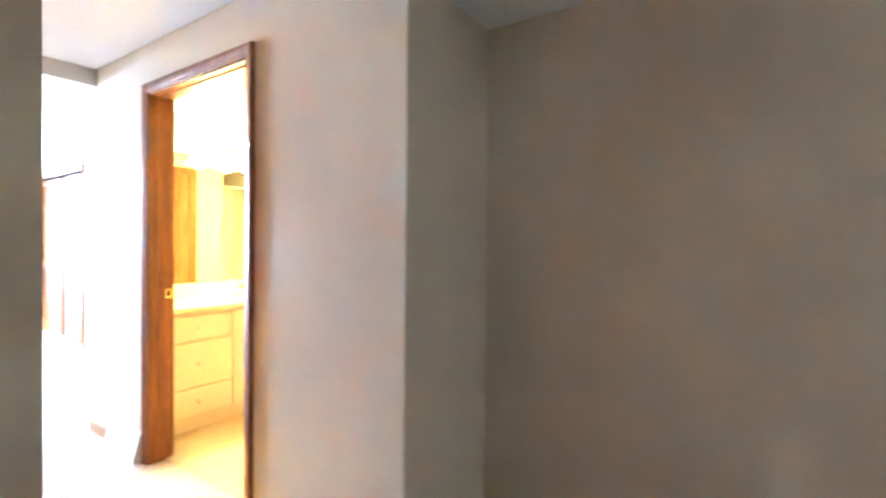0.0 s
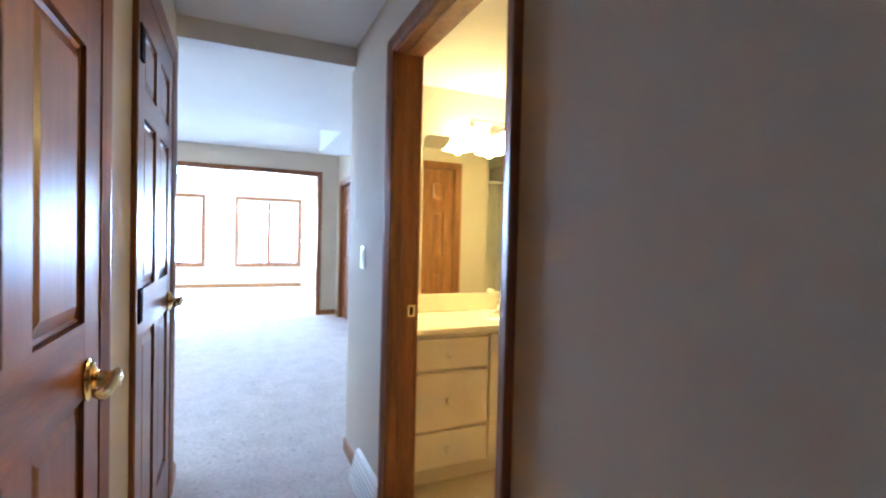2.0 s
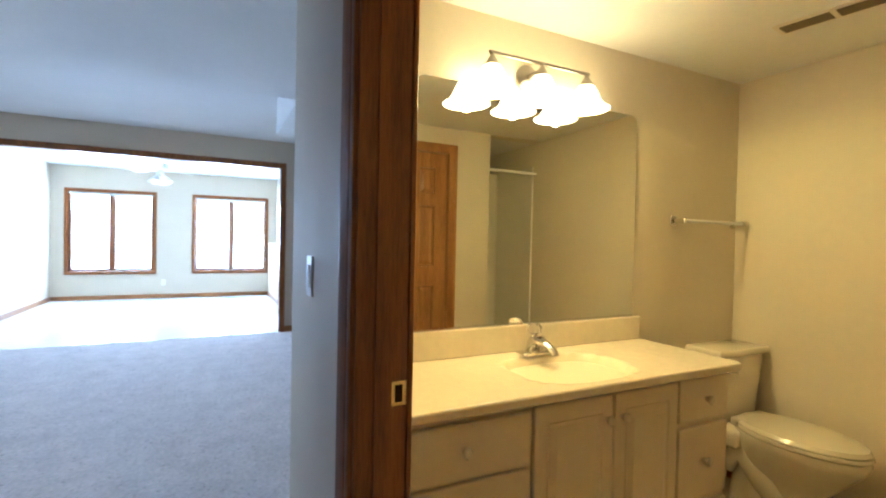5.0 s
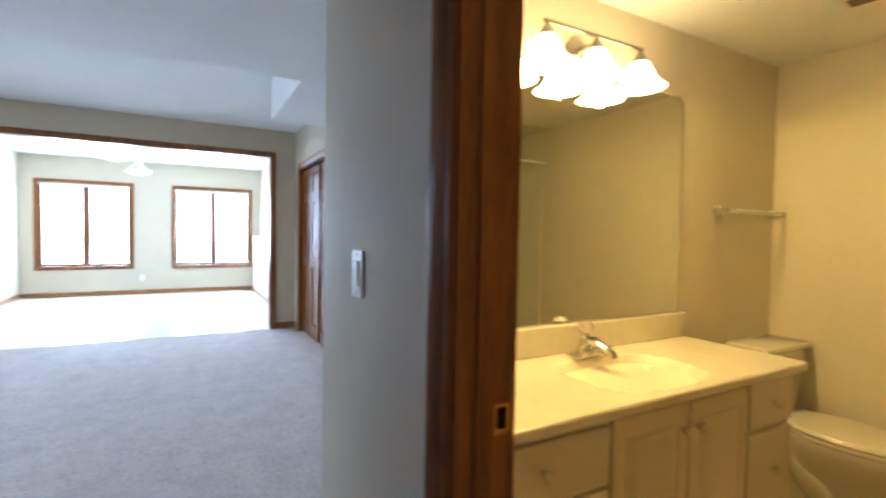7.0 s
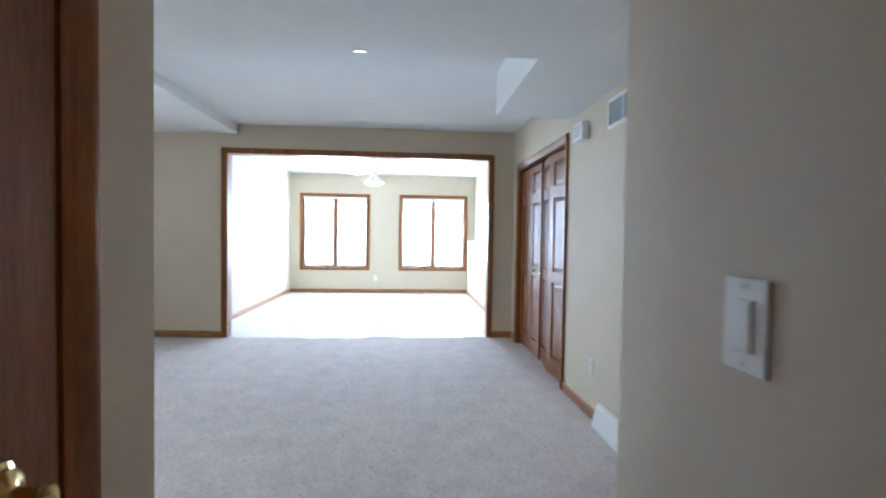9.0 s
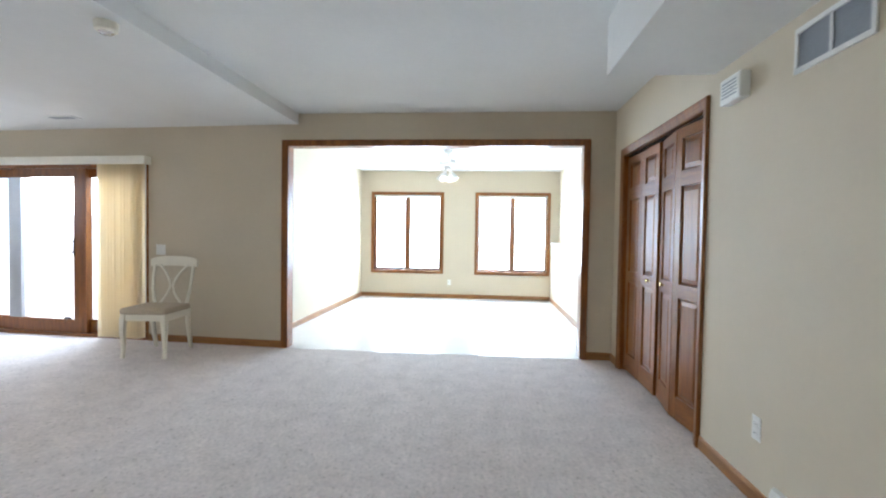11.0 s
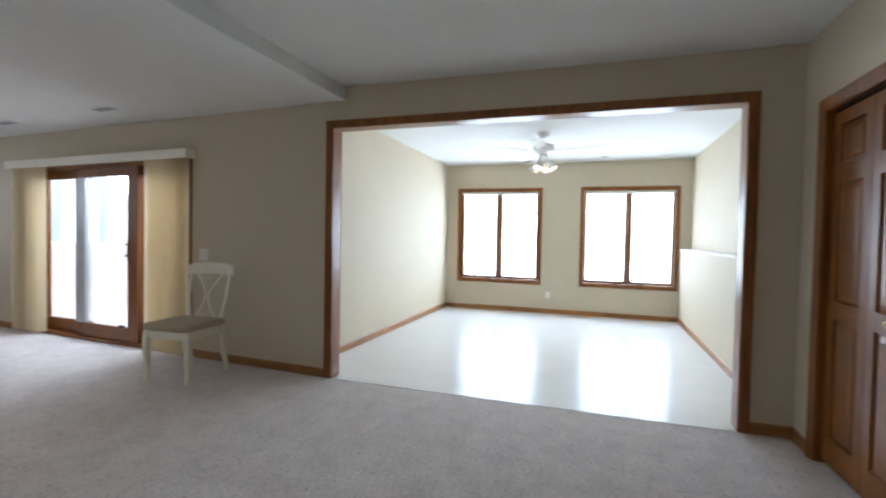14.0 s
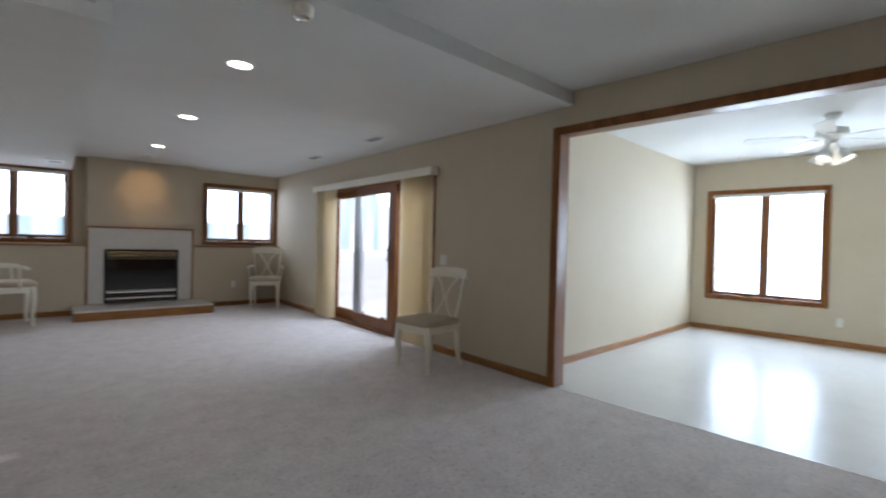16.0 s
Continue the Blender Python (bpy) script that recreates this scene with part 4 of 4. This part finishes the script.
for k in range(4):
    m = pose(0, 0, 0, 0, 0, 90 * k - 21) @ pose(0.040, 0, -0.275, 0, 150)
    arm = part("light_arm", lathe([(0.012, 0), (0.012, 0.06), (0.024, 0.065), (0.024, 0.085)], 14, m), FANW, fan, smooth=True)
    part("shade", lathe([(0.022, 0.075), (0.032, 0.09), (0.040, 0.12), (0.050, 0.155), (0.060, 0.172), (0.057, 0.173), (0.047, 0.155), (0.037, 0.12)], 20, m, False), FANW, arm, "frosted bell-shaped glass shade", True)
    part("bulb", lathe([(0.014, 0.085), (0.030, 0.115), (0.042, 0.148), (0.036, 0.162), (0.0, 0.168)], 16, m, False), GLOBE, arm, "lit bulb", True)
part("pull_chain", sweep([(0.0, 0.03, -0.27), (0.0, 0.032, -0.40)], 0.0018, 6), BRASS, fan)
part("chain_weight", lathe([(0.0, -0.425), (0.006, -0.42), (0.004, -0.40)], 10, pose(0, 0.032, 0), False), BRASS, fan)
lamp("fan_lamp", "POINT", 3, (1.0, 0.85, 0.62), pose(-9.65, 1.178, SUN_Z - 0.55), 0.12)
sd = thing("smoke_alarm", "small white round sensor on the sunroom ceiling", "sensor", pose(-11.53, 1.936, SUN_Z))
part("housing", lathe([(0.0, -0.035), (0.05, -0.033), (0.062, -0.02), (0.065, 0)], 24, None, False), WHITE, sd, smooth=True)

# ---- bathroom ----
BATH_FIT = pose(-2.36, 2.378 * 0.10, 0) @ Matrix.Diagonal((1, 0.90, 1.055, 1))
V0, V1, VZ = 2.332, 3.925, 0.755
vanity = thing("vanity_cabinet", "almond painted bathroom vanity with drawers and raised-panel doors", "vanity", BATH_FIT)
part("body", boxes((0.0, 0.43, V0, V1, 0.1, VZ)), ALMOND, vanity)
part("toe_kick", boxes((0.0, 0.37, V0, V1, 0.004, 0.1)), ALMOND, vanity)


def front(kind, y0, y1, z0, z1, knob):
    bm = bevelled(boxes((0.4305, 0.45, y0, y1, z0, z1)), 0.006, 2)
    f = part(kind, bm, ALMOND, vanity)
    if kind == "door":
        b = raised_panel(y0 + 0.05, y1 - 0.05, z0 + 0.05, z1 - 0.05, 0)
        b.transform(Matrix(((0, -1, 0, 0.448), (1, 0, 0, 0), (0, 0, 1, 0), (0, 0, 0, 1))))
        part("panel", b, ALMOND, f)
    ky, kz = knob
    part("knob", lathe([(0.0, 0), (0.009, 0), (0.007, 0.008), (0.014, 0.016), (0.017, 0.022), (0.012, 0.029), (0.0, 0.030)], 16, pose(0.449, ky, kz, 0, 90), False), PORC, f, "white ceramic knob", True)


for z0, z1 in ((0.575, 0.725), (0.295, 0.565), (0.115, 0.285)):
    front("drawer", V0 + 0.02, 2.862, z0, z1, ((V0 + 2.88) / 2, (z0 + z1) / 2 + 0.005))
    front("drawer", 3.60, V1 - 0.012, z0 + 0.012, z1 + 0.012 if z1 > 0.6 else z1, ((3.60 + V1) / 2, (z0 + z1) / 2 + 0.01))
front("door", 2.875, 3.233, 0.115, 0.735, (3.20, 0.66))
front("door", 3.243, 3.588, 0.115, 0.735, (3.277, 0.66))

# one-piece top with a sunk bowl
top = thing("countertop", "cream cultured marble vanity top with moulded sink", "countertop", BATH_FIT)
bm = bmesh.new()
NX, NY = 40, 80
ZT = 0.783
cx, cy, rx, ry = 0.275, 3.19, 0.168, 0.25
grid = []
for i in range(NX + 1):
    row = []
    for j in range(NY + 1):
        x, y = 0.0 + 0.475 * i / NX, V0 - 0.001 + (3.937 - V0) * j / NY
        q = (abs((x - cx) / rx) ** 3.2 + abs((y - cy) / ry) ** 3.2) ** (1 / 3.2)
        depth = 0.0 if q > 1 else 0.125 * (1 - q ** 3.0) ** 0.85
        row.append(bm.verts.new((x, y, ZT - depth)))
    grid.append(row)
for i in range(NX):
    for j in range(NY):
        bm.faces.new((grid[i][j], grid[i + 1][j], grid[i + 1][j + 1], grid[i][j + 1]))
slab = part("slab", bm, MARBLE, top, smooth=True)
part("edge", joined(bbox(0.455, 0.485, V0, 3.943, 0.752, 0.7825, 0.008, 3), bbox(0.0, 0.455, 3.925, 3.943, 0.756, 0.782, 0.004)), MARBLE, top)
part("backsplash", bbox(0.0, 0.02, V0, 3.925, 0.7835, 0.885, 0.004), MARBLE, top)
part("drain", lathe([(0.0, 0.0), (0.02, 0.0), (0.022, 0.003), (0.0, 0.004)], 18, pose(cx, cy, ZT - 0.125), False), CHROME, top)

faucet = thing("faucet", "chrome single-lever faucet with clear acrylic knob", "faucet", pose(-2.28, deep(3.19), ZT * 1.055 + 0.001))
part("base_plate", bevelled(boxes((-0.028, 0.032, -0.078, 0.078, 0, 0.016)), 0.012, 3), CHROME, faucet, smooth=True)
part("spout", sweep([(-0.015, 0, 0.012), (0.0, 0, 0.045), (0.03, 0, 0.058), (0.075, 0, 0.047), (0.118, 0, 0.03), (0.122, 0, 0.02)], [(0.03, 0.034), (0.03, 0.032), (0.021, 0.027), (0.014, 0.021), (0.011, 0.016), (0.010, 0.014)], 16), CHROME, faucet, smooth=True)
part("stem", lathe([(0.026, 0.048), (0.022, 0.062), (0.012, 0.070), (0.011, 0.080)], 16, pose(-0.008, 0, 0)), CHROME, faucet, smooth=True)
part("pop_up_rod", lathe([(0.003, 0.015), (0.003, 0.062), (0.006, 0.064), (0.006, 0.070)], 10, pose(-0.024, 0, 0)), CHROME, faucet, smooth=True)
part("knob", lathe([(0.012, 0.078), (0.026, 0.084), (0.030, 0.098), (0.028, 0.112), (0.018, 0.121), (0.0, 0.123)], 8, pose(-0.008, 0, 0), False), GLASS, faucet, "clear acrylic knob")

mirror = thing("wall_mirror", "large frameless mirror above the vanity", "mirror", pose(-2.36, 0, 0))
bm = bmesh.new()
R = 0.045
out = [(2.60, 0.943), (3.73, 0.943)]
for k in range(6):
    a = k / 5 * math.pi / 2
    out.append((3.73 - R + R * math.cos(a), 1.872 - R + R * math.sin(a)))
for k in range(6):
    a = math.pi / 2 + k / 5 * math.pi / 2
    out.append((2.60 + R + R * math.cos(a), 1.872 - R + R * math.sin(a)))
f = bm.faces.new([bm.verts.new((0.006, y, z)) for y, z in out])
ext = bmesh.ops.extrude_face_region(bm, geom=[f])
for v in ext["geom"]:
    if isinstance(v, bmesh.types.BMVert):
        v.co.x = 0.001
part("glass", bm, MIRROR, mirror)
part("channel", boxes((0.0005, 0.009, 2.60, 3.73, 0.935, 0.943)), CHROME, mirror)
for y in (2.87, 3.5):
    part("clip", bbox(0.0005, 0.011, y - 0.012, y + 0.012, 1.858, 1.878, 0.002), CHROME, mirror)

light = thing("vanity_light", "chrome three-lamp bath bar with lit bell shades", "wall light", pose(-2.36, 3.093, 1.965))
part("back_plate", lathe([(0.0, 0), (0.055, 0), (0.055, 0.008), (0.04, 0.02), (0.015, 0.026), (0.012, 0.10)], 28, pose(0.0005, 0, -0.03, 0, 90), False), NICKEL, light, smooth=True)
part("bar", sweep([(0.10, -0.24, 0.0), (0.10, 0.24, 0.0)], 0.0075, 12), NICKEL, light, smooth=True)
part("scroll", sweep([(0.03, 0.0, -0.03), (0.06, 0.0, -0.05), (0.09, 0.0, -0.03), (0.10, 0.0, 0.0)], 0.006, 10), NICKEL, light, smooth=True)
for s in (-1, 0, 1):
    m = pose(0.10, s * 0.228, 0.0)
    arm = part("socket", lathe([(0.006, 0.006), (0.009, -0.012), (0.015, -0.022), (0.030, -0.048), (0.031, -0.056)], 20, m), NICKEL, light, smooth=True)
    part("shade", lathe([(0.026, -0.045), (0.036, -0.058), (0.047, -0.08), (0.057, -0.105), (0.074, -0.128), (0.096, -0.142), (0.093, -0.144), (0.071, -0.131), (0.054, -0.107), (0.044, -0.08), (0.032, -0.058), (0.022, -0.045)], 28, m, False), SHADE, arm, "lit frosted bell glass shade", True)
    part("bulb", lathe([(0.0, -0.128), (0.016, -0.122), (0.024, -0.105), (0.016, -0.08), (0.012, -0.06)], 16, m, False), SHADE, arm, smooth=True)
    lamp("vanity_bulb", "POINT", 6.8, WARM, pose(-2.26, 3.093 + s * 0.228, 1.81), 0.018)

towel = thing("towel_bar", "chrome and white towel bar on the bathroom wall", "towel bar", pose(-2.36, 0, 1.392))
for y in (4.00, 4.475):
    part("bracket", joined(bbox(0.0005, 0.01, y - 0.022, y + 0.022, -0.025, 0.025, 0.004), bbox(0.01, 0.075, y - 0.010, y + 0.010, -0.012, 0.012, 0.004)), CHROME, towel)
part("rail", sweep([(0.062, 4.00, 0.0), (0.062, 4.475, 0.0)], 0.009, 14), WHITE, towel, smooth=True)

toilet = thing("toilet", "white porcelain two-piece toilet with closed lid", "toilet", pose(-2.35, 4.305, 0.006) @ Matrix.Diagonal((0.95, 0.92, 1.04, 1)))
tank = boxes((0.0, 0.185, -0.205, 0.205, 0.37, 0.70))
for v in tank.verts:
    if v.co.z < 0.5:
        v.co.y *= 0.80
        v.co.x *= 0.88
part("tank", bevelled(tank, 0.025, 4), PORC, toilet, smooth=True)
part("tank_lid", bevelled(boxes((-0.003, 0.2, -0.215, 0.215, 0.70, 0.735)), 0.012, 3), PORC, toilet, smooth=True)
part("flush_lever", sweep([(0.178, -0.15, 0.64), (0.2, -0.15, 0.64), (0.205, -0.09, 0.63)], 0.007, 8), CHROME, toilet, smooth=True)


def oval(levels, n=36):
    """Stacked egg-shaped rings: (centre x, half length, half width, z)."""
    bm = bmesh.new()
    rings = []
    for cx0, a, b, z in levels:
        ring = []
        for k in range(n):
            w = k * math.tau / n
            ring.append(bm.verts.new((cx0 + a * math.cos(w), b * math.sin(w) * (1.0 - 0.10 * math.cos(w)), z)))
        rings.append(ring)
    for a, b in zip(rings, rings[1:]):
        for k in range(n):
            bm.faces.new((a[k], a[(k + 1) % n], b[(k + 1) % n], b[k]))
    bm.faces.new(rings[0][::-1])
    bm.faces.new(rings[-1])
    return bm


part("bowl", oval([(0.36, 0.22, 0.115, 0.0), (0.36, 0.215, 0.11, 0.05), (0.35, 0.20, 0.095, 0.13), (0.37, 0.20, 0.10, 0.20), (0.42, 0.235, 0.15, 0.29), (0.44, 0.265, 0.178, 0.345), (0.445, 0.272, 0.185, 0.375), (0.445, 0.27, 0.183, 0.39)]), PORC, toilet, smooth=True)
part("trapway", sweep([(0.16, -0.085, 0.20), (0.24, -0.105, 0.29), (0.33, -0.10, 0.20), (0.42, -0.09, 0.10)], [(0.05, 0.035), (0.055, 0.035), (0.055, 0.03), (0.04, 0.02)], 14), PORC, toilet, smooth=True)
part("deck", bevelled(boxes((0.02, 0.26, -0.17, 0.17, 0.30, 0.385)), 0.02, 3), PORC, toilet, smooth=True)
part("seat", oval([(0.455, 0.262, 0.182, 0.392), (0.455, 0.268, 0.188, 0.398), (0.455, 0.266, 0.186, 0.410)]), PORC, toilet, smooth=True)
part("lid", joined(oval([(0.450, 0.262, 0.182, 0.413), (0.450, 0.266, 0.186, 0.418), (0.450, 0.255, 0.175, 0.432), (0.445, 0.20, 0.13, 0.437)]), bbox(0.2, 0.33, -0.12, 0.12, 0.4135, 0.434, 0.008)), PORC, toilet, smooth=True)
for y in (-0.08, 0.08):
    part("hinge", bbox(0.185, 0.215, y - 0.02, y + 0.02, 0.388, 0.425, 0.006), PORC, toilet)

shower = thing("shower_stall", "white moulded shower stall with a curtain rod", "shower", pose(0, 2.378 * 0.10, 0.006) @ Matrix.Diagonal((1, 0.90, 0.97, 1)))
part("back_wall", boxes((0.02, 0.05, 4.10, 4.749, 0.1, 2.0)), SHOWER, shower)
part("side_wall", boxes((-0.549, 0.02, 4.08, 4.10, 0.1, 2.0)), SHOWER, shower)
part("side_wall", boxes((-0.549, 0.02, 4.735, 4.749, 0.1, 2.0)), SHOWER, shower)
part("pan", boxes((-0.649, 0.05, 4.171, 4.749, 0.0, 0.1)), SHOWER, shower)
part("shelf", bbox(-0.10, 0.019, 4.101, 4.30, 1.20, 1.23, 0.01, 3), SHOWER, shower)
part("rod", sweep([(-0.60, 4.1705, 1.93), (-0.60, 4.7345, 1.93)], 0.012, 14), WHITE, shower, smooth=True)
structure("wall_shower_shell", boxes((0.23, 0.40, 3.8, 4.75, 0, 2.32), (-0.55, 0.23, 3.84, deep(4.08), 0, 2.32)), BATH, "painted wall round the shower", "wall")
# unseen shell behind the linen door, shade put into its near-black colour
structure("wall_linen_shell", boxes((-0.55, 0.0, 2.94, 3.0, 0, 2.32), (-0.1, 0.0, 3.0, 3.84, 0, 2.32)), DARK, "closed linen cupboard interior, near-black in place of shade", "wall")
bv = thing("exhaust_vent", "slim two-section beige ceiling vent in the bathroom", "vent", pose(-1.72, 4.03, BATH_Z, 0, 0, 8))
part("frame", bbox(-0.19, 0.19, -0.052, 0.052, -0.006, -0.0005, 0.003), BATH, bv)
for x in (-0.09, 0.09):
    part("grille", boxes((x - 0.08, x + 0.08, -0.036, 0.036, -0.0075, -0.0062)), VENTD, bv, "dark slotted section")
    for k in range(4):
        part("slat", boxes((x - 0.08, x + 0.08, -0.030 + k * 0.018, -0.024 + k * 0.018, -0.0105, -0.0077)), VENTD, bv)
# closet interior and rooms behind the closed doors, their shade coloured in near-black
structure("wall_closet_shell", boxes((-7.49, -2.45, 3.6, 3.7, 0, 2.6)), DARK, "closet interior, near-black in place of shade", "wall")
